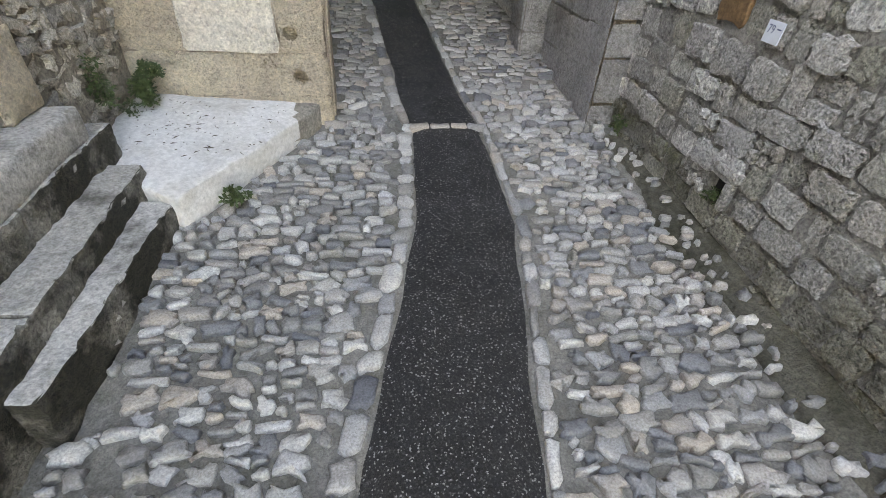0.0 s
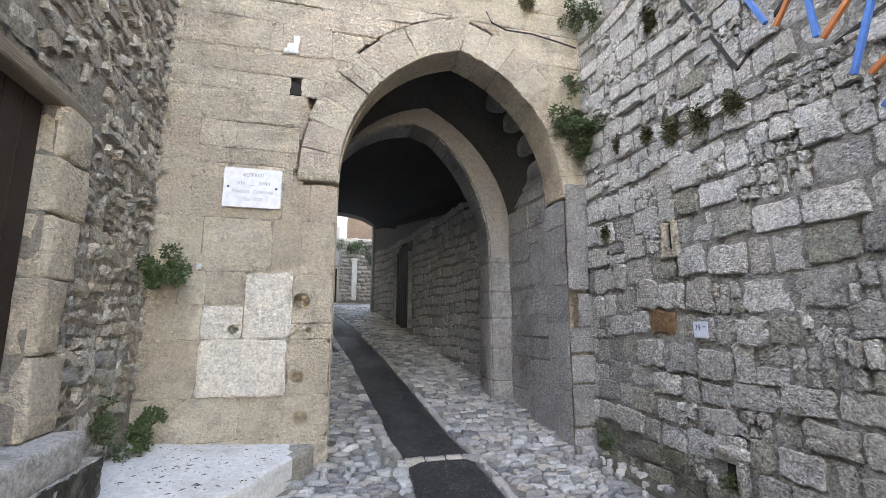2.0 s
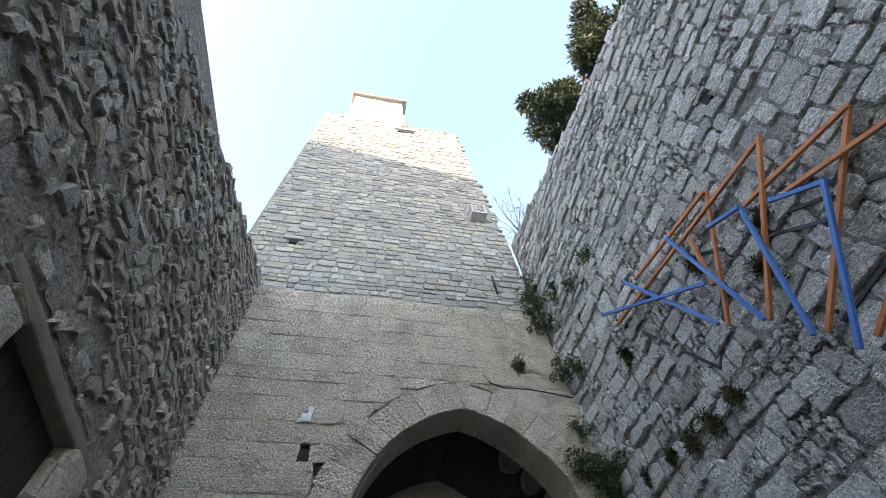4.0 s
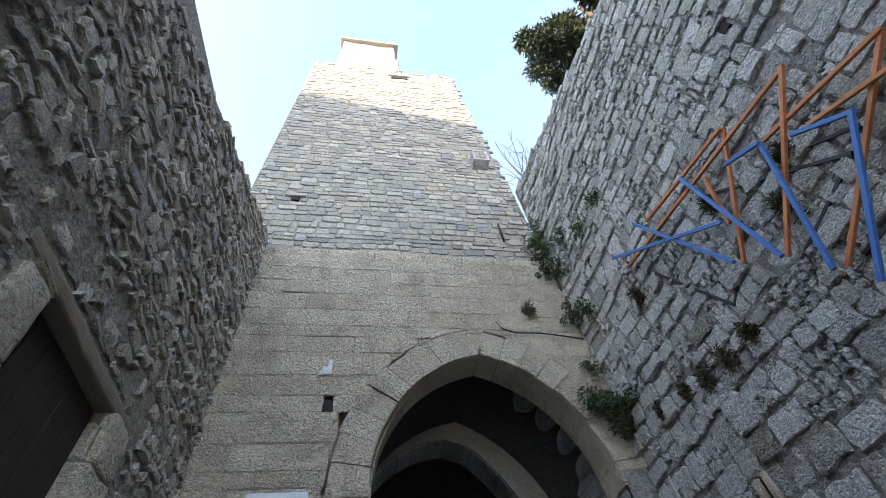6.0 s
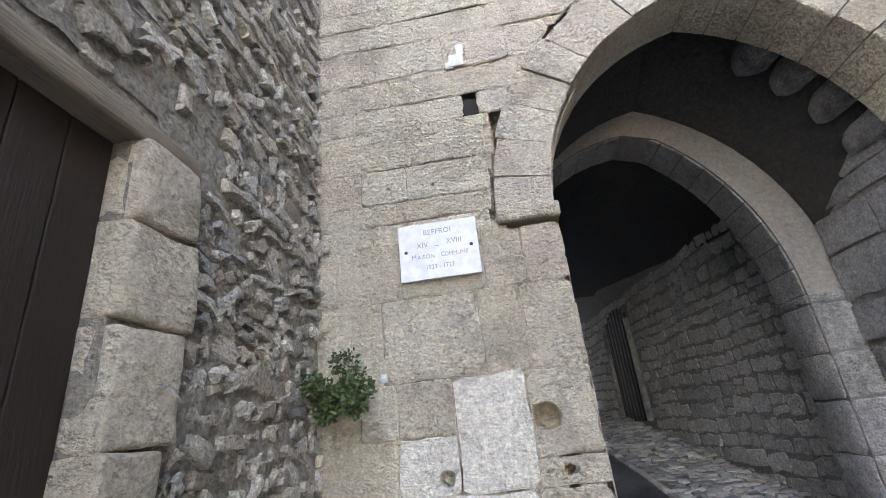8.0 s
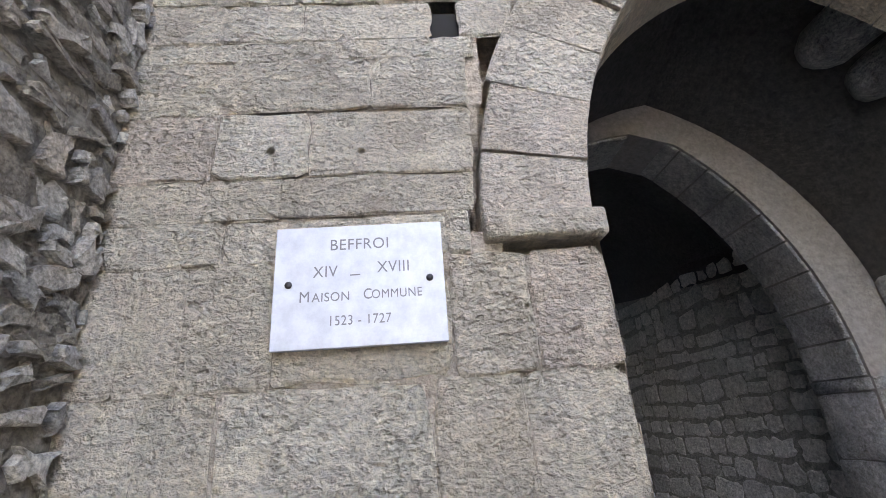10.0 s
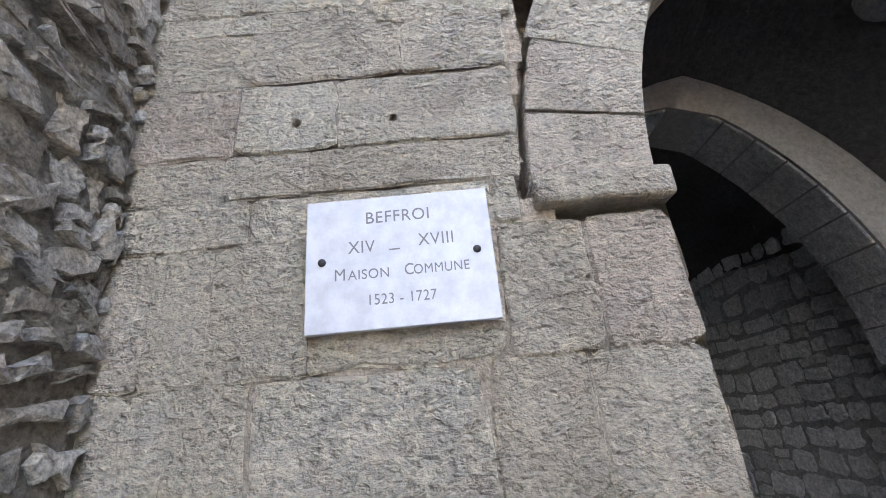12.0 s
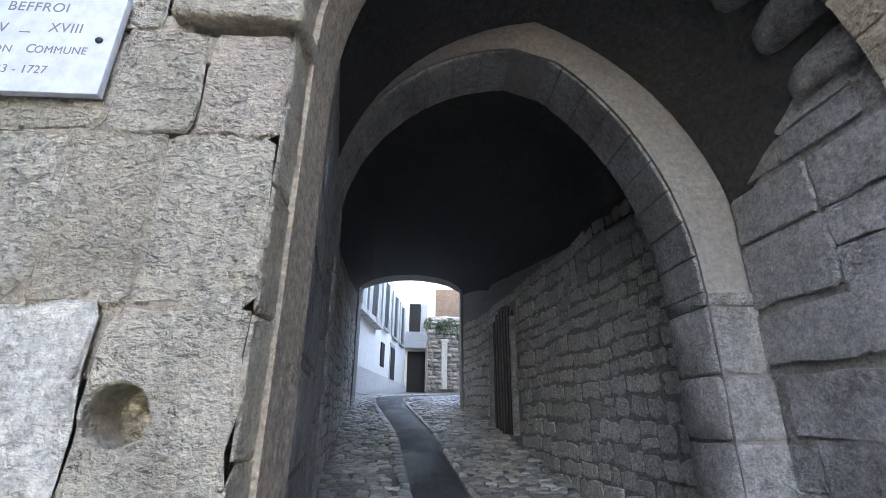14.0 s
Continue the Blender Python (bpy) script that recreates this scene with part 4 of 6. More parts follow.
def left_wall():
    vs, fs = [], []

    def quad_box(y0, y1, z0, z1a, z1b):
        o = len(vs)
        for x in (LW, LW - 0.7):
            vs.extend([(x, y0, z0), (x, y1, z0), (x, y1, z1b), (x, y0, z1a)])
        for f in ((0, 1, 2, 3), (7, 6, 5, 4), (0, 4, 5, 1), (1, 5, 6, 2), (2, 6, 7, 3), (3, 7, 4, 0)):
            fs.append(tuple(o + i for i in f))
    quad_box(-9.0, D0, -0.6, 3.9, lw_top(D0))
    quad_box(D0, D1, -0.6, DZ0 - 0.01, DZ0 - 0.01)
    quad_box(D0, D1, DZ1, lw_top(D0), lw_top(D1))
    quad_box(D1, 0.04, -0.6, lw_top(D1), lw_top(0))
    w = new("wall_west", mesh_of("wall_west", vs, fs, M_MORTAR))
    tagged(w, "high rubble-stone wall with patches of lime mortar and a doorway", "wall", kind="structure")
    rng = random.Random(33)
    stones = []

    def face(u, v, out):
        return Vector((LW + out, u, v))
    for a, b, v0, v1 in courses(-5.2, 0.0, 0.3, 6.5, (0.045, 0.125), (0.05, 0.21), rng, 0.03):
        yc, zc = (a + b) / 2, (v0 + v1) / 2
        if zc > lw_top(yc) or (D0 - 0.24 < yc < D1 + 0.22 and DZ0 - 0.1 < zc < DZ1 + 0.1):
            continue
        plaster = noise.noise(Vector((yc * 0.9, zc * 0.9, 3.3)))
        if (zc < 3.0 and D0 - 0.6 < yc < D1 + 0.4 and zc > DZ1 and plaster > -0.1 and rng.random() < 0.65) or plaster > 0.62 or (zc < 1.4 and yc > D1 and plaster > -0.15):
            continue
        if yc < -0.9 + 0.0 and zc < DZ0 - 0.05 and yc > -3.6:
            continue
        stones.append(stone_geo(turned(blob(a + .006, b - .006, v0 + .006, v1 - .006, rng, 0.26, 0.14, 3), rng.gauss(0, 17)), 0.012 + rng.uniform(0, .034), face, rng, 0.08, 0.06, 0.02, 0.15))
    mortar_sheet(w, face, -5.2, 0.0, 0.3, 6.3, 0.036, 0.008, 0.014,
                 lambda u, v: v > lw_top(u) - 0.05 or (D0 - 0.06 < u < D1 + 0.06 and DZ0 - 0.1 < v < DZ1 + 0.12), M_MORTAR)
    lay(w, "rubble_stone", stones, M_RUBBLE, key=lambda q: abs(q[0][-1].y + 0.2) + abs(q[0][-1].z - 2.6), smooth=False)
    # dressed stones round the doorway
    for y, s in ((D1, 1), (D0, -1)):
        z = DZ0
        while z < DZ1 - 0.02:
            h = min(rng.uniform(0.24, 0.42), DZ1 - z)
            wd = rng.uniform(0.2, 0.3)
            blk = rough_block((0.20, wd, h - 0.01), (LW - 0.055, y + s * wd / 2, z + h / 2), rng, 0.016, 0.018)
            part("jamb_block", from_bm(blk, "jamb_block", M_ASHLAR, True), w)
            z += h
    return w


W_WEST = left_wall()


def main_door():
    d = thing("plank_door", "tall dark brown wooden plank door, closed", "door", (LW - 0.10, (D0 + D1) / 2, DZ0))
    n_ = 6
    wd = (D1 - D0) / n_
    for i in range(n_):
        part("plank", from_bm(box_bm((0.045, wd - 0.004, DZ1 - DZ0), (0, (i - n_ / 2 + 0.5) * wd, (DZ1 - DZ0) / 2), 0.005), "plank", M_DOOR), d)
    bm = bmesh.new()
    bmesh.ops.create_uvsphere(bm, u_segments=12, v_segments=8, radius=0.025)
    bmesh.ops.translate(bm, verts=bm.verts, vec=(0.05, -0.4, 0.85))
    part("knob", from_bm(bm, "knob", M_IRON, True), d, "small dark iron knob")
    lin = thing("door_lintel", "weathered grey-brown timber lintel over the doorway", "lintel", (LW, (D0 + D1) / 2, DZ1))
    part("beam", from_bm(rough_block((0.12, D1 - D0 + 0.60, 0.085), (-0.042, 0, 0.0425), random.Random(2), 0.015, 0.01), "beam", M_BEAM, True), lin)


main_door()

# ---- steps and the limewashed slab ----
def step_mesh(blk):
    """Worn pale tread, darker flecked front, chosen by how far each face points up."""
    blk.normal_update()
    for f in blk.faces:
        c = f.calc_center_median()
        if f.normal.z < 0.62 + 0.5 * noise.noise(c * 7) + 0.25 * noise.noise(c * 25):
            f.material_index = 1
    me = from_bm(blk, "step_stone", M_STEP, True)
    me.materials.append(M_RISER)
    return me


def steps():
    rng = random.Random(14)
    s = thing("stone_steps", "worn mossy grey stone steps with darker fronts up to the doorway", "steps", (-1.0, -2.2, 0.1))
    rows = [(-1.06, -0.84, 0.36, -1.28, -2.68), (-1.20, -0.98, 0.52, -1.10, -4.4), (-1.385, -1.18, 0.70, -0.90, -4.4)]
    for i, (x0, x1, top, yend, ylast) in enumerate(rows):
        y = yend
        while y > ylast + 0.05:
            ln = min(rng.uniform(0.8, 1.3) if i else 1.5, y - ylast)
            h = top + 0.25
            blk = box_bm((x1 - x0 + 0.07, ln - 0.008, h), (0, 0, 0), 0.014)
            refine(blk, 0.045, 5)
            off = Vector((rng.uniform(0, 50), rng.uniform(0, 50), rng.uniform(0, 50)))
            for v in blk.verts:
                for fq, am in ((3.0, 0.010), (9.0, 0.013), (24.0, 0.010), (48.0, 0.004)):
                    p = v.co * fq + off
                    v.co += Vector((noise.noise(p) * 1.2, 0.4 * noise.noise(p + Vector((9, 0, 0))), 0.7 * noise.noise(p + Vector((0, 9, 0))))) * am
            bmesh.ops.transform(blk, matrix=Matrix.Translation(((x0 + x1) / 2 + 1.0 - 0.035, y - ln / 2 + 2.2, top - h / 2 - 0.1)) @ Matrix.Rotation(radians(-3.0 if i == 0 else 0), 4, "Z"), verts=blk.verts)
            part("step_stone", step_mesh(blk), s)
            y -= ln
    part("sill_stone", from_bm(rough_block((0.34, 1.6, 0.2), (-1.36 + 1.0, -1.92 + 2.2, 0.79 - 0.1), rng, 0.03, 0.015), "sill_stone", M_STEP, True), s)
    b = thing("limewashed_slab", "white limewashed sloping stone slab in the wall corner", "slab", (-0.8, -0.5, 0.3))
    vs = [(-1.40, -1.02, .1), (-0.76, -1.34, .05), (0.0, -0.05, .1), (0.0, 0.06, .1), (-1.40, 0.06, .1)]
    tops = [0.50, 0.40, 0.47, 0.50, 0.56]
    bm = bmesh.new()
    lo = [bm.verts.new((x + .8, y + .5, z - .3)) for x, y, z in vs]
    hi = [bm.verts.new((x + .8, y + .5, t - .3)) for (x, y, z), t in zip(vs, tops)]
    k = len(vs)
    bm.faces.new(hi)
    bm.faces.new(lo[::-1])
    for i in range(k):
        bm.faces.new((lo[i], lo[(i + 1) % k], hi[(i + 1) % k], hi[i]))
    bmesh.ops.recalc_face_normals(bm, faces=bm.faces)
    bmesh.ops.bevel(bm, geom=bm.edges[:], offset=0.022, segments=2, affect="EDGES", profile=0.6)
    bmesh.ops.triangulate(bm, faces=bm.faces[:])
    for _ in range(4):
        bmesh.ops.subdivide_edges(bm, edges=[e for e in bm.edges if e.calc_length() > 0.06], cuts=1)
        bmesh.ops.triangulate(bm, faces=bm.faces[:])
    for v in bm.verts:
        v.co.z += 0.014 * noise.noise(v.co * 4) + 0.007 * noise.noise(v.co * 17)
        v.co.y += 0.012 * noise.noise(v.co * 6 + Vector((5, 0, 0)))
    bm.normal_update()
    for f in bm.faces:
        c = f.calc_center_median()
        if c.x > 0.64 + 0.05 * noise.noise(c * 7) or c.z < -0.12 + 0.05 * noise.noise(c * 5):
            f.material_index = 1
    me = from_bm(bm, "slab_top", M_WHITE, True)
    me.materials.append(M_MORTAR_PALE)
    part("slab_top", me, b)


steps()

# ---- the wall with the sculpture ----
RW = 2.70


def rw_top(y):
    return 8.3 + 0.33 * min(y, 0) + 0.12 * noise.noise(Vector((y * 1.7, 0, 0)))


def right_wall():
    vs, fs = [], []
    ys = [0.1 - 0.35 * i for i in range(28)]
    for y in ys:
        t = max(5.2, rw_top(y))
        vs += [(RW, y, -0.6), (RW, y, t), (RW + 9, y, t), (RW + 9, y, -0.6)]
    for i in range(len(ys) - 1):
        o = 4 * i
        fs += [(o, o + 1, o + 5, o + 4), (o + 1, o + 2, o + 6, o + 5), (o + 2, o + 3, o + 7, o + 6), (o + 3, o, o + 4, o + 7)]
    e = 4 * (len(ys) - 1)
    fs += [(0, 3, 2, 1), (e, e + 1, e + 2, e + 3)]
    w = new("wall_east", mesh_of("wall_east", vs, fs, M_MORTAR_GREY))
    tagged(w, "high retaining wall of coursed grey limestone", "wall", kind="structure")
    rng = random.Random(41)
    stones = []

    def face(u, v, out):
        return Vector((RW - out, u, v))
    cells = []
    for v0_, v1_, hs, ws in ((0.0, 2.6, (0.14, 0.26), (0.15, 0.34)), (2.6, 5.0, (0.12, 0.21), (0.12, 0.30)), (5.0, 8.5, (0.08, 0.15), (0.10, 0.30))):
        for a, b, v0, v1 in courses(-5.6, 0.02, v0_, v1_, hs, ws, rng, 0.03, 0.12):
            if rng.random() < 0.20 and b - a > 0.12:
                u = a
                while u < b - 0.03:
                    u2 = min(b, u + rng.uniform(0.05, 0.11))
                    m_ = v0 + (v1 - v0) * rng.uniform(0.35, 0.65)
                    cells += [(u, u2, v0, m_, 0.2), (u, u2, m_, v1, 0.2)]
                    u = u2
            else:
                cells.append((a, b, v0, v1, 0.075))
    for a, b, v0, v1, jit in cells:
        yc, zc = (a + b) / 2, (v0 + v1) / 2
        if zc > rw_top(yc) or zc < ground_z(yc) - 0.05:
            continue
        if abs(yc + 1.17) < 0.09 and 2.0 < zc < 2.30 and b - a < 0.3:
            continue
        if abs(yc + 1.55) < 0.10 and 0.38 < zc < 0.62:
            continue
        mt = M_RIGHT
        # darker green-flecked stones, likelier low down and always in the lowest course
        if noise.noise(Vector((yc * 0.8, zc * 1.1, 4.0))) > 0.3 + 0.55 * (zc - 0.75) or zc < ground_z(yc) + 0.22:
            mt = M_DARK_FLECKED
        elif noise.noise(Vector((yc * 0.9, zc * 0.9, 8.0))) + 0.25 * rng.uniform(-1, 1) < 0.3 * (zc - 2.3):
            mt = M_PALER
        if -1.16 < yc < -0.92 and 1.36 < zc < 1.56 and b - a > 0.12:
            mt = M_RUST
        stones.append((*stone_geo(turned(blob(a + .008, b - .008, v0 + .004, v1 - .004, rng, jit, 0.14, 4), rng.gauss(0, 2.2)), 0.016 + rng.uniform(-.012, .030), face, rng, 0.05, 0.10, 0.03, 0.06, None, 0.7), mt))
    mortar_sheet(w, face, -5.6, 0.0, -0.2, 8.2, 0.042, 0.0025, 0.0085,
                 lambda u, v: v > rw_top(u) - 0.06 or (abs(u + 1.17) < 0.10 and 1.96 < v < 2.34) or (abs(u + 1.55) < 0.12 and 0.34 < v < 0.66) or (abs(u + 1.40) < 0.12 and abs(v - 1.43) < 0.12), M_MORTAR_GREY)
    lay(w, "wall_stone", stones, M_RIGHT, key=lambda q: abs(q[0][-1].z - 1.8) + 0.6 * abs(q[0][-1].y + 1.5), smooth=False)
    return w


W_EAST = right_wall()

# added unseen plain wall: closes the place and keeps low sun off the lane
def sun_block():
    turn = Matrix.Rotation(math.pi - SUN_AZIMUTH, 4, "Z")
    b = new("wall_southwest", from_bm(box_bm((44, 1.0, 18.4), (-12.2, -7.0, 7.9), 0, turn), "wall_southwest", M_RENDER))
    tagged(b, "unseen plain rendered wall added to block the low sun", "wall", kind="structure")


sun_block()


M_MOSS = stone_mat("damp_mossy_earth", [(0.15, 0.14, 0.11)], stain=(0.045, 0.045, 0.026), stain_at=(0.42, 0.65), stain_amount=0.85, lichen=(0.15, 0.145, 0.115), lichen_at=(0.58, 0.72), grain=70, relief=0.03)


def gutter():
    """Mossy earth along the foot of the high wall."""
    vs, fs = [], []
    ys = [-5.4 + 0.05 * i for i in range(105)]
    n_ = 12
    for y in ys:
        x0 = 2.44 + 0.08 * noise.noise(Vector((y * 1.6, 3, 0))) + 0.03 * noise.noise(Vector((y * 8, 3, 0))) + 0.10 * max(0.0, y + 1.2)
        for i in range(n_ + 1):
            t_ = i / n_
            x = x0 + (RW + 0.01 - x0) * t_
            vs.append((x, y, ground_z(y) - 0.006 + 0.045 * t_ ** 3 + 0.012 * noise.noise(Vector((x * 9, y * 9, 1))) - (0.03 if i == 0 else 0)))
    for j in range(len(ys) - 1):
        for i in range(n_):
            o = j * (n_ + 1) + i
            fs.append((o, o + 1, o + n_ + 2, o + n_ + 1))
    tagged(new("gutter", mesh_of("gutter", vs, fs, M_MOSS, True)), "dark mossy earth gutter along the foot of the wall", "gutter", kind="structure")


gutter()

# ---- cobbles ----
def left_bound(y):
    if y < -2.66:
        return -0.98
    if y < -1.28:
        return -0.86
    if y < 0:
        return lerp_at([(-1.3, -0.74), (-0.05, 0.03), (0, 0.06)], y)
    if y < 1.84:
        return 0.10
    if y < 9:
        return lerp_at(TUN_L, y) + 0.02
    return -1.3


def right_bound(y):
    if y < 0:
        return RW - 0.04
    if y < 1.84:
        return 2.40
    if y < 9:
        return lerp_at(TUN_R, y) - 0.02
    return 2.2


def cobbles():
    rng = random.Random(55)
    pave = thing("pavement", "lane paved with worn grey and pale river cobbles", "pavement", kind="structure")

    def place(u, v, out):
        return Vector((u, v, ground_z(v) - 0.004 + out))
    near, far = [], []
    for y0, y1, hs, ws in ((-5.2, 1.2, (0.055, 0.115), (0.06, 0.185)), (1.2, 16.0, (0.06, 0.11), (0.08, 0.2))):
        for a, b, v0, v1 in courses(-1.3, RW, y0, y1, hs, ws, rng, 0.02):
            x, y = (a + b) / 2, (v0 + v1) / 2
            if x < left_bound(y) + 0.03 or x > right_bound(y) - 0.03:
                continue
            if lerp_at(STRIP_L, y) - 0.15 < x < lerp_at(STRIP_R, y) + 0.11:
                continue
            bare = noise.noise(Vector((x * 1.3, y * 1.3, 7.7)))
            if bare > 0.6 and rng.random() < 0.45:
                continue
            edge = x > RW - 0.34 and y < 0.1
            if edge and rng.random() < 0.35:
                continue
            g = rng.uniform(0.002, 0.009)
            k = rng.uniform(0.95, 1.16) * (0.72 if edge else 1)
            w, h = (b - a) * k / 2, (v1 - v0) * k * rng.uniform(0.9, 1.15) / 2
            jx, jy = rng.uniform(-.008, .008), rng.uniform(-.012, .012)
            poly = turned(blob(x - w + g + jx, x + w - g + jx, y - h + g + jy, y + h - g + jy, rng, 0.19, 0.28, 3), rng.gauss(0, 13))
            st = stone_geo(poly, rng.uniform(0.012, 0.03) * (1 if y < 0.6 else 0.5) + (0.012 if edge else 0), place, rng, 0.13, 0.14, 0.02, 0.12)
            (near if y < 1.2 else far).append(st)
    # larger kerb cobbles along the asphalt
    for line, s in ((STRIP_L, -1), (STRIP_R, 1)):
        y = -5.2
        while y < 9:
            ln = rng.uniform(0.10, 0.24)
            ym = y + ln / 2
            w = rng.uniform(0.09, 0.15) if s < 0 else rng.uniform(0.06, 0.10)
            x = lerp_at(line, ym) + s * w / 2
            sl = (lerp_at(line, y + ln) - lerp_at(line, y)) / ln

            def kerb(u, v, out, ym=ym, sl=sl):
                return Vector((u + sl * (v - ym), v, ground_z(v) - 0.004 + out))
            poly = blob(x - w / 2 + .004, x + w / 2 - .002, y + .004, y + ln - .004, rng, 0.09, 0.3, 3)
            near.append(stone_geo(poly, rng.uniform(0.014, 0.024), kerb, rng, 0.16, 0.2, 0.02, 0.05))
            y += ln
    lay(pave, "cobble", near, M_COBBLE, key=lambda q: math.hypot(q[0][-1].x - 0.4, q[0][-1].y + 2.4), rest_name="cobbles")
    lay(pave, "cobble", far, M_COBBLE, limit=0, rest_name="cobbles")
    # the flat stones laid across the strip at the threshold
    x = 0.74
    while x < 1.42:
        w = rng.uniform(0.12, 0.26)
        poly = blob(x + .003, min(x + w, 1.44) - .003, -0.14, -0.075, rng, 0.08, 0.2, 3)
        st = stone_geo(poly, 0.045, place, rng, 0.1, 0.05, 0.02)
        part("threshold_stone", mesh_of("threshold_stone", st[0], st[1], M_COBBLE, True), pave)
        x += w


# ---- plaque and number plate ----
def lettering(body, size, m, material, name, parent, label="", squeeze=1.0):
    cu = bpy.data.curves.new("text", "FONT")
    cu.body, cu.size, cu.align_x, cu.align_y, cu.extrude = body, size, "CENTER", "CENTER", 0.0006
    cu.space_character = 1.08
    tmp = new("text", cu)
    bpy.context.view_layer.update()
    me = bpy.data.meshes.new_from_object(tmp.evaluated_get(bpy.context.evaluated_depsgraph_get()))
    bpy.data.objects.remove(tmp)
    me.transform(m @ Matrix.Diagonal((squeeze, 1, 1, 1)))
    me.materials.clear()
    me.materials.append(material)
    bm = bmesh.new()
    bm.from_mesh(me)
    seen = set()
    for v in list(bm.verts):
        if v in seen:
            continue
        island, todo = [], [v]
        seen.add(v)
        while todo:
            q = todo.pop()
            island.append(q)
            for e_ in q.link_edges:
                o_ = e_.other_vert(q)
                if o_ not in seen:
                    seen.add(o_)
                    todo.append(o_)
        at = {q: i for i, q in enumerate(island)}
        faces = {f for q in island for f in q.link_faces}
        part("letter", mesh_of("letter", [q.co.copy() for q in island], [tuple(at[q] for q in f.verts) for f in faces], material), parent)
    bm.free()
    bpy.data.meshes.remove(me)


def plaque():
    w, h = 0.472, 0.350
    p = thing("marble_plaque", "white marble plaque with engraved capitals, held by two dark studs", "plaque", (-0.615, -0.022, 2.635))
    slab = part("slab", from_bm(box_bm((w, 0.022, h), (0, 0, 0), 0.0025), "slab", M_MARBLE), p)
    up = Matrix.Rotation(radians(90), 4, "X")

    def at(x, z):
        return Matrix.Translation((x, -0.0112, z)) @ up
    lettering("BEFFROI", 0.047, at(0.0, 0.115), M_ENGRAVE, "inscription_line", p, "BEFFROI", 0.92)
    lettering("XIV", 0.047, at(-0.095, 0.036), M_ENGRAVE, "inscription_line", p, "XIV", 0.88)
    lettering("XVIII", 0.047, at(0.095, 0.042), M_ENGRAVE, "inscription_line", p, "XVIII", 0.88)
    part("inscription_line", from_bm(box_bm((0.028, 0.001, 0.0035), (-0.012, -0.0112, 0.024)), "dash", M_ENGRAVE), p, "engraved dash")
    lettering("M", 0.044, at(-0.150, -0.034), M_ENGRAVE, "inscription_line", p, "M", 0.9)
    lettering("AISON", 0.036, at(-0.078, -0.037), M_ENGRAVE, "inscription_line", p, "AISON", 0.92)
    lettering("C", 0.042, at(0.022, -0.034), M_ENGRAVE, "inscription_line", p, "C", 0.85)
    lettering("OMMUNE", 0.036, at(0.102, -0.036), M_ENGRAVE, "inscription_line", p, "OMMUNE", 0.85)
    lettering("1523 - 1727", 0.038, at(0.0, -0.104), M_ENGRAVE, "inscription_line", p, "1523 - 1727", 0.85)
    for x in (-0.195, 0.195):
        bm = bmesh.new()
        bmesh.ops.create_uvsphere(bm, u_segments=14, v_segments=8, radius=0.0105)
        bmesh.ops.scale(bm, verts=bm.verts, vec=(1, 0.7, 1))
        bmesh.ops.translate(bm, verts=bm.verts, vec=(x, -0.012, 0.004))
        part("stud", from_bm(bm, "stud", M_STUD, True), p, "dark round metal stud")
    q = thing("number_plate", "small pale square house number plate reading 79", "plate", (RW - 0.035, -1.40, 1.43))
    part("plate", from_bm(box_bm((0.008, 0.125, 0.115), (0, 0, 0), 0.002), "plate", M_PAPER), q)
    m = Matrix(((0, 0, -1, -0.0045), (-1, 0, 0, 0.022), (0, 1, 0, 0.012), (0, 0, 0, 1)))
    lettering("79", 0.062, m, M_INK, "numerals", q, "blue numerals 79", 0.8)
    part("mark", from_bm(box_bm((0.001, 0.03, 0.006), (-0.0045, -0.035, 0.02)), "mark", M_INK), q)


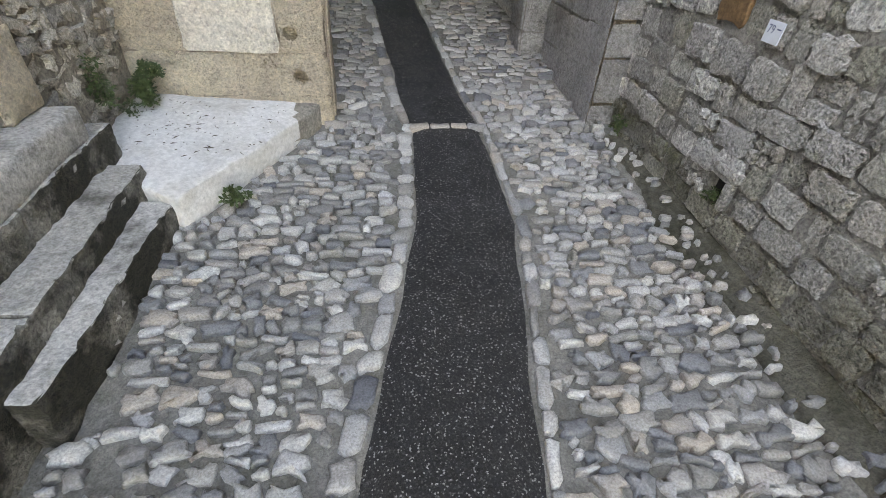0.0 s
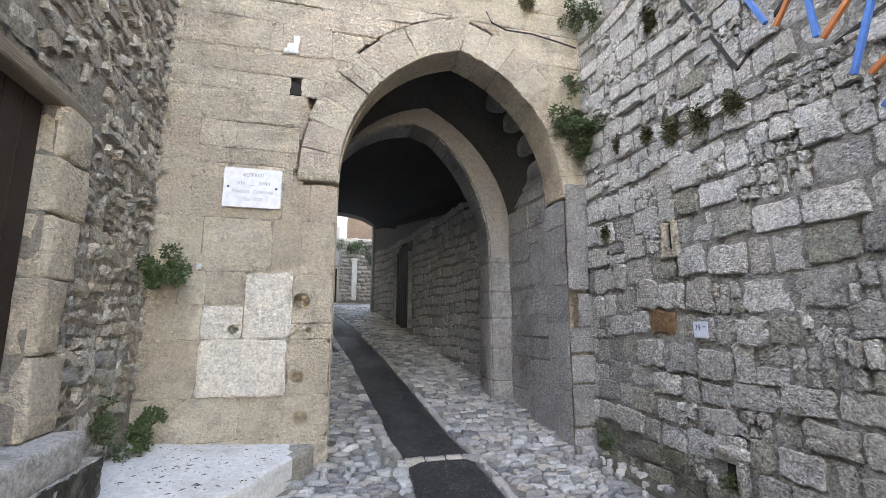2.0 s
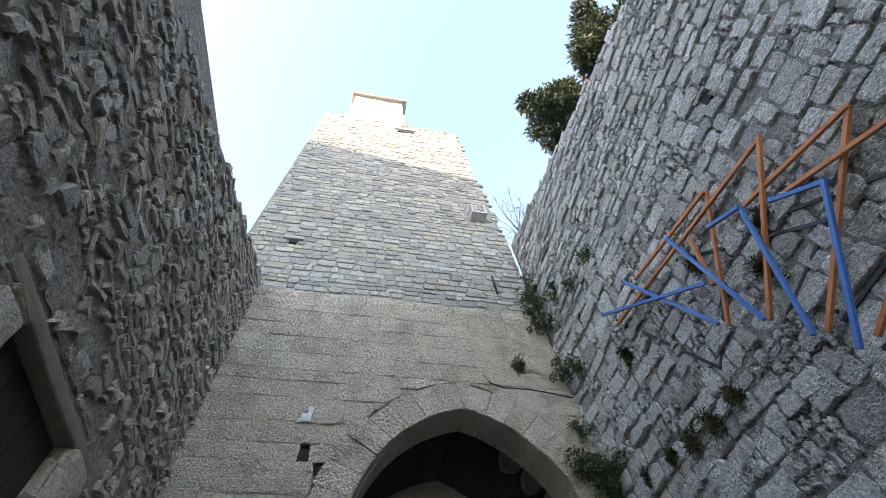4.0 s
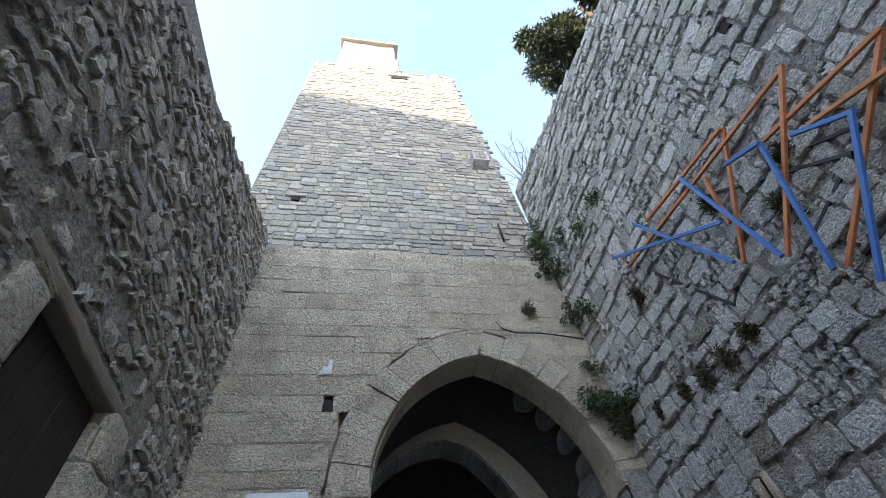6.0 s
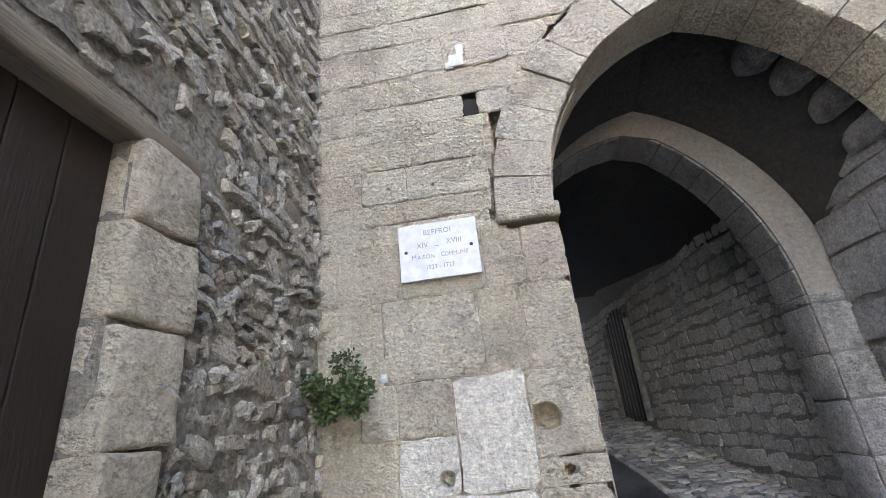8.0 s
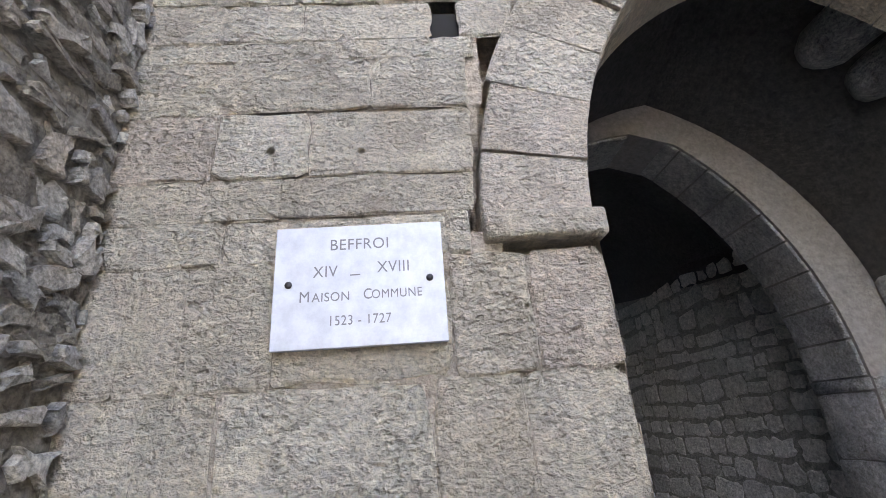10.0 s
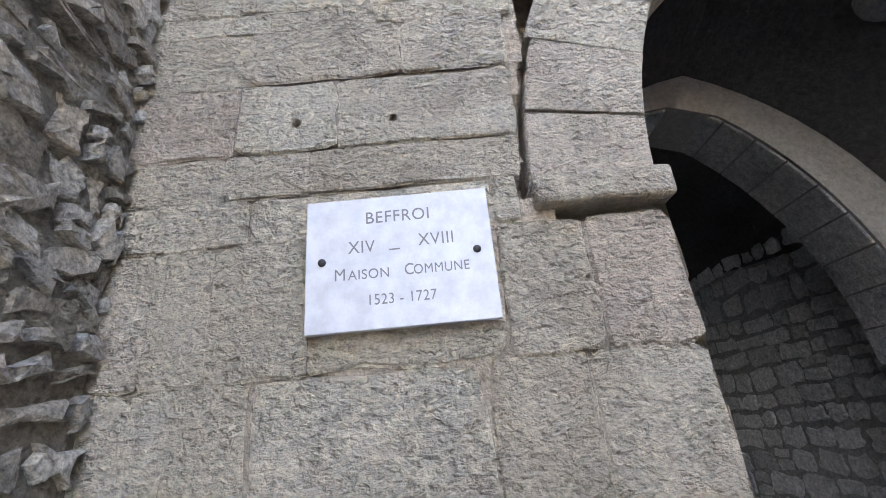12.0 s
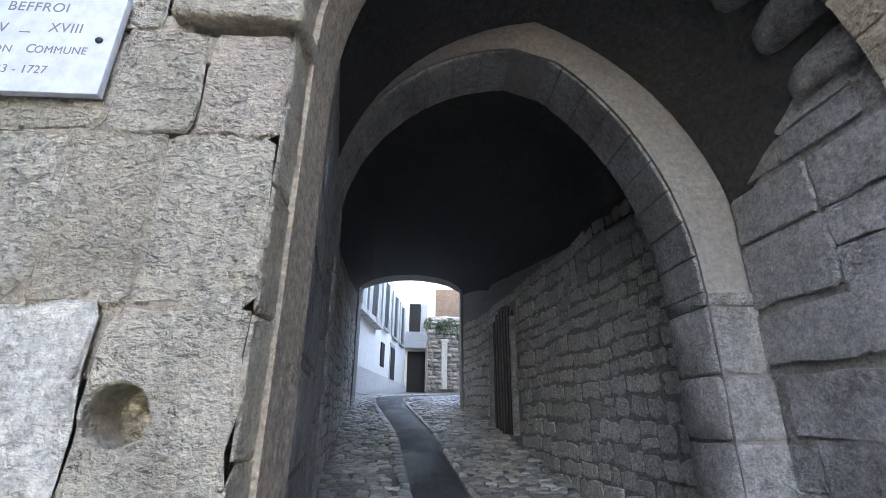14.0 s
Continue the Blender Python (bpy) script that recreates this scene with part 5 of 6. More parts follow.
# ---- the timber sculpture on the wall ----
def sculpture():
    s = thing("wall_sculpture", "zigzag wall sculpture of blue, orange and black painted timber bars", "sculpture", (2.60, -2.43, 3.46))

    def bar(a, b, x, mt, w=0.027):
        pa, pb = Vector((x - 2.55, a[0] + 2.2, a[1] - 3.7)), Vector((x - 2.55, b[0] + 2.2, b[1] - 3.7))
        d = pb - pa
        q = d.to_track_quat("Z", "X").to_matrix().to_4x4()
        bm = box_bm((w, w, d.length + w * 0.6), (0, 0, 0), 0.003)
        bmesh.ops.transform(bm, matrix=Matrix.Translation((pa + pb) / 2) @ q, verts=bm.verts)
        part("bar", from_bm(bm, "bar", mt), s, {M_BLUE: "blue painted bar", M_ORANGE: "orange painted bar", M_BLACK: "black painted bar"}[mt])
    blue = [((-1.04, 4.77), (-2.15, 3.79)), ((-1.51, 4.72), (-1.99, 3.52)), ((-2.17, 4.43), (-2.25, 3.26)), ((-2.50, 4.03), (-2.74, 3.87)),
            ((-2.74, 3.87), (-2.40, 2.95)), ((-2.88, 3.69), (-3.13, 3.42)), ((-3.13, 3.42), (-2.51, 2.72))]
    orange = [((-1.62, 4.62), (-2.66, 4.33)), ((-1.09, 4.58), (-3.19, 4.09)), ((-2.66, 4.33), (-2.00, 3.51)), ((-3.19, 4.09), (-2.26, 3.25)),
              ((-2.75, 3.91), (-3.51, 3.62)), ((-3.51, 3.62), (-2.43, 2.95)), ((-2.96, 3.66), (-3.75, 3.20)), ((-2.28, 4.23), (-2.15, 3.79)), ((-2.58, 2.75), (-3.75, 3.20))]
    black = [((-1.04, 4.71), (-1.67, 3.42)), ((-1.67, 3.42), (-2.17, 3.78)), ((-2.03, 4.33), (-2.91, 3.38)), ((-2.91, 3.38), (-2.26, 3.23)),
             ((-2.82, 3.66), (-3.32, 3.19)), ((-2.42, 2.96), (-3.2, 2.98)), ((-2.52, 2.72), (-3.2, 2.70)), ((-2.40, 3.25), (-2.52, 3.02))]
    for i, (a, b) in enumerate(blue):
        bar(a, b, 2.49 + 0.012 * (i % 3), M_BLUE)
    for i, (a, b) in enumerate(orange):
        bar(a, b, 2.55 + 0.014 * (i % 3), M_ORANGE)
    for i, (a, b) in enumerate(black):
        bar(a, b, 2.635 + 0.01 * (i % 2), M_BLACK, 0.025)


# ---- plants ----
def leaf_mesh(name, pts, size, rng, material, narrow=0.55):
    vs, fs = [], []
    for p, out in pts:
        d = Vector((rng.uniform(-1, 1), rng.uniform(-1, 1), rng.uniform(-1, 0.8))).normalized() * 0.8 + out * 0.5
        d.normalize()
        side = d.cross(Vector((rng.uniform(-1, 1), rng.uniform(-1, 1), rng.uniform(-1, 1)))).normalized()
        ln = size * rng.uniform(0.6, 1.3)
        w = ln * narrow / 2
        up = side.cross(d) * ln * 0.12
        o = len(vs)
        vs += [p, p + d * ln * 0.5 + side * w + up, p + d * ln, p + d * ln * 0.5 - side * w + up]
        fs += [(o, o + 1, o + 2), (o, o + 2, o + 3)]
    return mesh_of(name, vs, fs, material)


def bush(at, r, out, rng, label, count=700, size=0.035, mat_=None, squash=(1, 1, 1), name="wall_bush", narrow=0.55):
    out = Vector(out).normalized()
    b = thing(name, label, "plant", at)
    clumps = [(Vector((rng.gauss(0, .45) * squash[0], rng.gauss(0, .45) * squash[1], rng.gauss(0, .45) * squash[2])) * r + out * r * 0.35, r * rng.uniform(0.22, 0.45)) for _ in range(14)]
    pts = []
    for _ in range(count):
        c, cr = rng.choice(clumps)
        v = Vector((rng.gauss(0, 1), rng.gauss(0, 1), rng.gauss(0, 1)))
        v = v.normalized() * cr * rng.uniform(0.5, 1.0)
        p = c + v
        if p.dot(out) < -0.01:
            p -= out * (p.dot(out) * 1.2)
        pts.append((p, v.normalized()))
    part("foliage", leaf_mesh("foliage", pts, size, rng, mat_ or M_LEAF, narrow), b)
    vs, fs = [], []
    for c, cr in clumps:
        o = len(vs)
        side = c.cross(Vector((0.3, 0.2, 1))).normalized() * 0.004
        up = side.cross(c).normalized() * 0.004
        vs += [side, up, -side, c]
        fs += [(o, o + 1, o + 3), (o + 1, o + 2, o + 3), (o + 2, o, o + 3)]
    part("stems", mesh_of("stems", vs, fs, M_BARK), b)
    return b


def plants():
    rng = random.Random(77)
    ivy = "dark green ivy bush growing out of the wall joint"
    bush((2.62, -0.06, 3.50), 0.30, (-0.7, -1, 0), rng, "dense dark green ivy clump hanging in the wall corner", 3800, 0.034, squash=(0.7, 0.6, 0.9))
    bush((2.58, -0.04, 4.05), 0.13, (-0.6, -1, 0), rng, ivy, 400, 0.03)
    bush((2.64, -0.10, 4.85), 0.17, (-1, -0.6, 0), rng, ivy, 700, 0.032)
    bush((2.66, -0.38, 4.72), 0.13, (-1, 0, 0), rng, ivy, 450, 0.03)
    for z, r in ((6.15, 0.22), (6.55, 0.26), (5.75, 0.16)):
        bush((2.62, -0.1, z), r, (-1, -0.8, 0), rng, "shaggy green-brown creeper in the wall corner", 900, 0.035)
    bush((2.66, -0.55, 5.9), 0.16, (-1, 0, 0), rng, ivy, 500, 0.03)
    bush((2.68, -0.95, 5.55), 0.12, (-1, 0, 0), rng, ivy, 350, 0.03)
    bush((2.68, -1.45, 5.5), 0.12, (-1, 0, 0), rng, ivy, 300, 0.03)
    bush((-1.27, -0.12, 1.84), 0.20, (0.8, -0.7, 0), rng, "dark green feathery plant growing from the wall corner", 2600, 0.032, squash=(1, 0.8, 0.9))
    bush((-1.26, -0.16, 0.68), 0.15, (0.8, -0.6, 0.2), rng, "leafy green weed at the foot of the wall", 1100, 0.034)
    bush((-1.36, -0.62, 0.85), 0.12, (1, 0, 0), rng, "straggly weed on the wall beside the steps", 350, 0.03, squash=(0.5, 0.5, 1.5))
    bush((-0.50, -1.14, 0.27), 0.06, (0, 0, 1), rng, "small rosette weed between slab and cobbles", 160, 0.04)
    bush((2.64, -0.25, 0.40), 0.07, (-1, 0, 0.3), rng, "small green fern at the foot of the wall", 220, 0.03)
    bush((2.66, -1.55, 0.46), 0.05, (-1, 0, 0), rng, "fern growing in a drain hole", 150, 0.025)
    for y, z in ((-0.62, 3.15), (-1.0, 3.10), (-1.28, 3.02), (-1.55, 2.98), (-1.86, 3.0), (-2.7, 3.3), (-2.95, 3.55), (-1.15, 4.1), (-2.35, 3.9), (-0.35, 2.35)):
        bush((2.69, y, z), rng.uniform(0.03, 0.075), (-1, 0, -0.8), rng, "dry brown tuft rooted in the stone wall", 420, 0.06, M_DRY, (0.6, 0.7, 1.7), "wall_tuft", 0.13)
    bush((2.05, -0.0, 5.0), 0.10, (0, -1, 0), rng, "dry brown tuft rooted in the gate wall", 400, 0.06, M_DRY, (0.7, 0.7, 1.5), "wall_tuft", 0.13)


def debris():
    """Crumbs, twigs and dry leaf bits lying on the slab."""
    rng = random.Random(51)
    me = bpy.data.meshes["slab_top"]
    top = BVHTree.FromPolygons([v.co.copy() for v in me.vertices], [tuple(f.vertices) for f in me.polygons])
    d = thing("twig_litter", "scattered dry twigs and leaf crumbs on the white slab", "litter", (-0.8, -0.5, 0.53), kind="stuff")
    vs, fs = [], []
    for _ in range(150):
        x, y = rng.uniform(-1.25, -0.25), rng.uniform(-0.95, -0.05)
        if y < -0.9 + 0.0 or x > -0.62 + (y + 1.15) * 0.5:
            continue
        hit = top.ray_cast(Vector((x + 0.8, y + 0.5, 2.0)), Vector((0, 0, -1)))[0]
        if hit is None:
            continue
        z = hit.z + 0.3 + 0.001
        an, ln, w = rng.uniform(0, 6.3), rng.choice((0.008, 0.012, 0.018, 0.05)) * rng.uniform(0.6, 1.3), rng.uniform(0.002, 0.005)
        c, s_ = math.cos(an) * ln / 2, math.sin(an) * ln / 2
        p = Vector((x + 0.8, y + 0.5, z - 0.53))
        o = len(vs)
        n_ = Vector((-s_, c, 0)).normalized() * w
        vs += [p + Vector((c, s_, 0)) , p + n_, p - Vector((c, s_, 0)), p - n_, p + Vector((0, 0, 0.006))]
        fs += [(o, o + 1, o + 4), (o + 1, o + 2, o + 4), (o + 2, o + 3, o + 4), (o + 3, o, o + 4)]
    part("crumbs", mesh_of("crumbs", vs, fs, M_BARK), d)


def pine():
    rng = random.Random(90)
    t = thing("pine_tree", "dark green pine tree standing on the terrace above the wall", "tree", (5.8, -2.1, 7.6))
    vs, fs = [], []

    def limb(a, b, ra, rb, k=7):
        d = (b - a).normalized()
        s = d.orthogonal().normalized()
        u = d.cross(s)
        o = len(vs)
        for p, r in ((a, ra), (b, rb)):
            for i in range(k):
                an = 2 * math.pi * i / k
                vs.append(p + s * r * math.cos(an) + u * r * math.sin(an))
        for i in range(k):
            fs.append((o + i, o + (i + 1) % k, o + k + (i + 1) % k, o + k + i))
    trunk = [Vector((0, 0, 0)), Vector((-0.2, -0.1, 2.0)), Vector((-0.4, -0.3, 4.0)), Vector((-0.7, -0.4, 6.2))]
    for a, b, ra, rb in zip(trunk, trunk[1:], (0.17, 0.14, 0.10), (0.14, 0.10, 0.04)):
        limb(a, b, ra, rb)
    tips = []
    for i in range(26):
        z = rng.uniform(3.0, 6.2)
        base = Vector((-0.11 * z, -0.08 * z, z))
        an = rng.uniform(0, 2 * math.pi)
        tip = base + Vector((math.cos(an), math.sin(an), rng.uniform(-0.1, 0.5))) * rng.uniform(0.8, 1.9)
        limb(base, tip, 0.028, 0.008, 5)
        tips += [base.lerp(tip, q) for q in (0.55, 0.8, 1.0)]
    part("trunk", mesh_of("trunk", vs, fs, M_BARK, True), t)
    pts = []
    for tip in tips:
        cr = rng.uniform(0.2, 0.42)
        for _ in range(520):
            v = Vector((rng.gauss(0, 1), rng.gauss(0, 1), rng.gauss(0, 0.8))).normalized()
            pts.append((tip + v * cr * rng.uniform(0.3, 1.0), v))
    part("crown", leaf_mesh("crown", pts, 0.16, rng, M_NEEDLE, 0.28), t)
    # bare shrub by the tower
    b = thing("bare_shrub", "leafless shrub with thin twigs on top of the wall", "shrub", (3.1, 0.1, 8.3))
    vs, fs = [], []
    for i in range(16):
        p = Vector((rng.uniform(-.2, .2), rng.uniform(-.2, .2), -0.1))
        d = Vector((rng.uniform(-.5, .5), rng.uniform(-.5, .3), 1)).normalized()
        for k in range(4):
            q = p + d * rng.uniform(0.3, 0.5)
            limb(p, q, 0.011 - k * 0.002, 0.009 - k * 0.002, 4)
            e = p + (d + Vector((rng.uniform(-.9, .9), rng.uniform(-.9, .9), .2))).normalized() * 0.35
            limb(p.lerp(q, .5), e, 0.006, 0.003, 3)
            p, d = q, (d + Vector((rng.uniform(-.4, .4), rng.uniform(-.4, .4), 0))).normalized()
    part("twigs", mesh_of("twigs", vs, fs, M_BARK), b)


# ---- small fixtures ----
def tube(name, pts, r, material, parent, label="", k=8):
    vs, fs = [], []
    for j, p in enumerate(pts):
        p = Vector(p)
        d = (Vector(pts[min(j + 1, len(pts) - 1)]) - Vector(pts[max(j - 1, 0)])).normalized()
        s = d.orthogonal().normalized()
        u = d.cross(s)
        for i in range(k):
            a = 2 * math.pi * i / k
            vs.append(p + (s * math.cos(a) + u * math.sin(a)) * r)
    for j in range(len(pts) - 1):
        for i in range(k):
            fs.append((j * k + i, j * k + (i + 1) % k, (j + 1) * k + (i + 1) % k, (j + 1) * k + i))
    fs += [tuple(range(k))[::-1], tuple((len(pts) - 1) * k + i for i in range(k))]
    return part(name, mesh_of(name, vs, fs, material, True), parent, label)


def fixtures():
    rng = random.Random(5)
    c = thing("wall_cable", "black cable sagging across the gate wall above the arch", "cable", (2.0, -0.02, 4.65))
    tube("cable", [(-0.42, -0.01, 0.12), (-0.36, -0.012, 0.0), (-0.2, -0.014, -0.06), (0.1, -0.012, -0.05), (0.4, -0.012, -0.09), (0.64, -0.01, -0.13)], 0.009, M_CABLE, c)
    i = thing("iron_bar", "rusty iron tie bar fixed upright to the tower", "iron bar", (2.12, 0.09, 6.9))
    tube("bar", [(0, 0, 0.25), (0, -0.01, -0.25)], 0.018, M_IRON, i)
    part("washer", from_bm(box_bm((0.05, 0.02, 0.07), (0, -0.005, 0), 0.005), "washer", M_IRON), i)
    n = thing("tower_niche", "small dark stone box corbelled out of the tower", "corbel box", (2.2, 0.2, 9.55))
    for sx in (-0.14, 0.14):
        part("cheek", from_bm(box_bm((0.05, 0.34, 0.36), (sx, -0.08, 0), 0.01), "cheek", M_TUNNEL), n)
    # dark back plate: the niche's inner shade put in as colour
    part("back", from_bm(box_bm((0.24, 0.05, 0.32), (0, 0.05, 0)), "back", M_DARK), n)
    part("shelf", from_bm(box_bm((0.33, 0.34, 0.05), (0, -0.08, -0.2), 0.01), "shelf", M_TUNNEL), n)
    # a dark block fills the gap as the hole's painted shade
    h = thing("putlog_hole", "square scaffold hole in the gate wall, its shade painted as a dark block", "hole", (-0.31, 0.06, 3.65))
    part("shade_block", from_bm(box_bm((0.11, 0.05, 0.12), (0, 0.0, 0)), "shade_block", M_DARK), h)
    # dark blocks on the tower face stand for the shade of openings
    for x, z, w, hh in ((0.7, 15.6, 0.5, 0.24), (-1.2, 7.55, 0.12, 0.12)):
        o = thing("tower_opening", "small opening in the tower wall, its shade painted as a dark block", "opening", (x, 0.1 + 0.28 * (z - 6.1) / 10.1, z))
        part("shade_block", from_bm(box_bm((w, 0.08, hh), (0, 0, 0)), "shade_block", M_DARK), o)
        part("lintel", from_bm(rough_block((w + 0.2, 0.1, 0.09), (0, -0.01, hh / 2 + 0.04), rng, 0.012, 0.006), "lintel", M_TOWER, True), o)
    # stone-framed slit and the drain in the east wall
    sl = thing("arrow_slit", "narrow slit window framed by two thin stones", "slit window", (RW, -1.17, 2.15))
    # dark panel on the wall face, shade painted instead of depth
    part("shade_panel", from_bm(box_bm((0.02, 0.05, 0.22), (-0.004, 0, 0)), "shade_panel", M_DARK), sl)
    for yy in (-0.05, 0.055):
        part("cheek", from_bm(rough_block((0.07, 0.045, 0.25), (-0.012, yy, 0), rng, 0.008, 0.004), "cheek", M_ASHLAR, True), sl)
    part("sill", from_bm(rough_block((0.08, 0.17, 0.045), (-0.016, 0, -0.14), rng, 0.008, 0.004), "sill", M_ASHLAR, True), sl)
    d = thing("wall_drain", "square drain opening low in the wall, its shade painted as a dark panel", "drain", (RW, -1.55, 0.5))
    # the drain's inner shade is a flat dark panel
    part("shade_panel", from_bm(box_bm((0.02, 0.10, 0.2), (-0.005, 0, 0)), "shade_panel", M_DARK), d)
    part("cheek", from_bm(rough_block((0.08, 0.05, 0.2), (-0.02, -0.08, -0.01), rng, 0.01, 0.006), "cheek", M_RIGHT, True), d)
    part("lintel", from_bm(rough_block((0.08, 0.24, 0.06), (-0.016, -0.02, 0.135), rng, 0.01, 0.006), "lintel", M_RIGHT, True), d)
    for yy, zz in ((-1.6, 6.1), (-2.55, 5.86), (-3.5, 4.68), (-0.75, 5.1)):
        o = thing("wall_socket", "beam socket in the stone wall, its shade painted as a dark panel", "socket", (RW, yy, zz), "beam sockets")
        # socket depth is only a dark panel, its shade given by colour
        part("shade_panel", from_bm(box_bm((0.03, 0.08, 0.11), (-0.012, 0, 0)), "shade_panel", M_DARK), o)
        part("lintel", from_bm(rough_block((0.07, 0.16, 0.04), (-0.014, 0, 0.075), rng, 0.008, 0.004), "lintel", M_RIGHT, True), o)
    p = thing("plaster_patch", "small white plaster patch on the gate wall", "patch", (-0.36, -0.004, 4.05))
    for x, z, w, hh in ((0, -0.02, 0.10, 0.10), (0.03, 0.07, 0.055, 0.09), (-0.06, -0.05, 0.05, 0.05)):
        part("patch", from_bm(rough_block((w, 0.014, hh), (x, 0, z), rng, 0.004, 0.008), "patch", M_WHITE, True), p)
    w = thing("plaster_drip", "small white drip of plaster below the plaque", "patch", (-0.99, -0.004, 1.94))
    part("drip", from_bm(rough_block((0.04, 0.012, 0.05), (0, 0, 0), rng, 0.004, 0.006), "drip", M_WHITE, True), w)
    # intercom and rail beside the doorway
    it = thing("intercom", "grey metal intercom panel with round speaker and buttons", "intercom", (LW + 0.025, -2.72, 1.72))
    part("panel", from_bm(box_bm((0.03, 0.11, 0.30), (0, 0, 0), 0.006), "panel", M_STEEL), it)
    for z in (-0.09, -0.05, -0.01):
        for y in (-0.025, 0.025):
            part("button", from_bm(box_bm((0.008, 0.026, 0.022), (0.017, y, z), 0.003), "button", M_STUD), it)
    bm = bmesh.new()
    bmesh.ops.create_cone(bm, cap_ends=True, segments=16, radius1=0.022, radius2=0.02, depth=0.008)
    bmesh.ops.transform(bm, matrix=Matrix.Translation((0.018, 0, 0.09)) @ Matrix.Rotation(radians(90), 4, "Y"), verts=bm.verts)
    part("lens", from_bm(bm, "lens", M_DARK, True), it, "round dark lens")
    rl = thing("hand_rail", "thin dark iron handrail beside the steps", "handrail", (LW + 0.12, -2.62, 0.7))
    tube("rail", [(0, 0, -0.05), (0.0, 0.02, 0.72), (0.0, 0.0, 0.78), (0.0, -0.4, 0.62)], 0.014, M_IRON, rl)


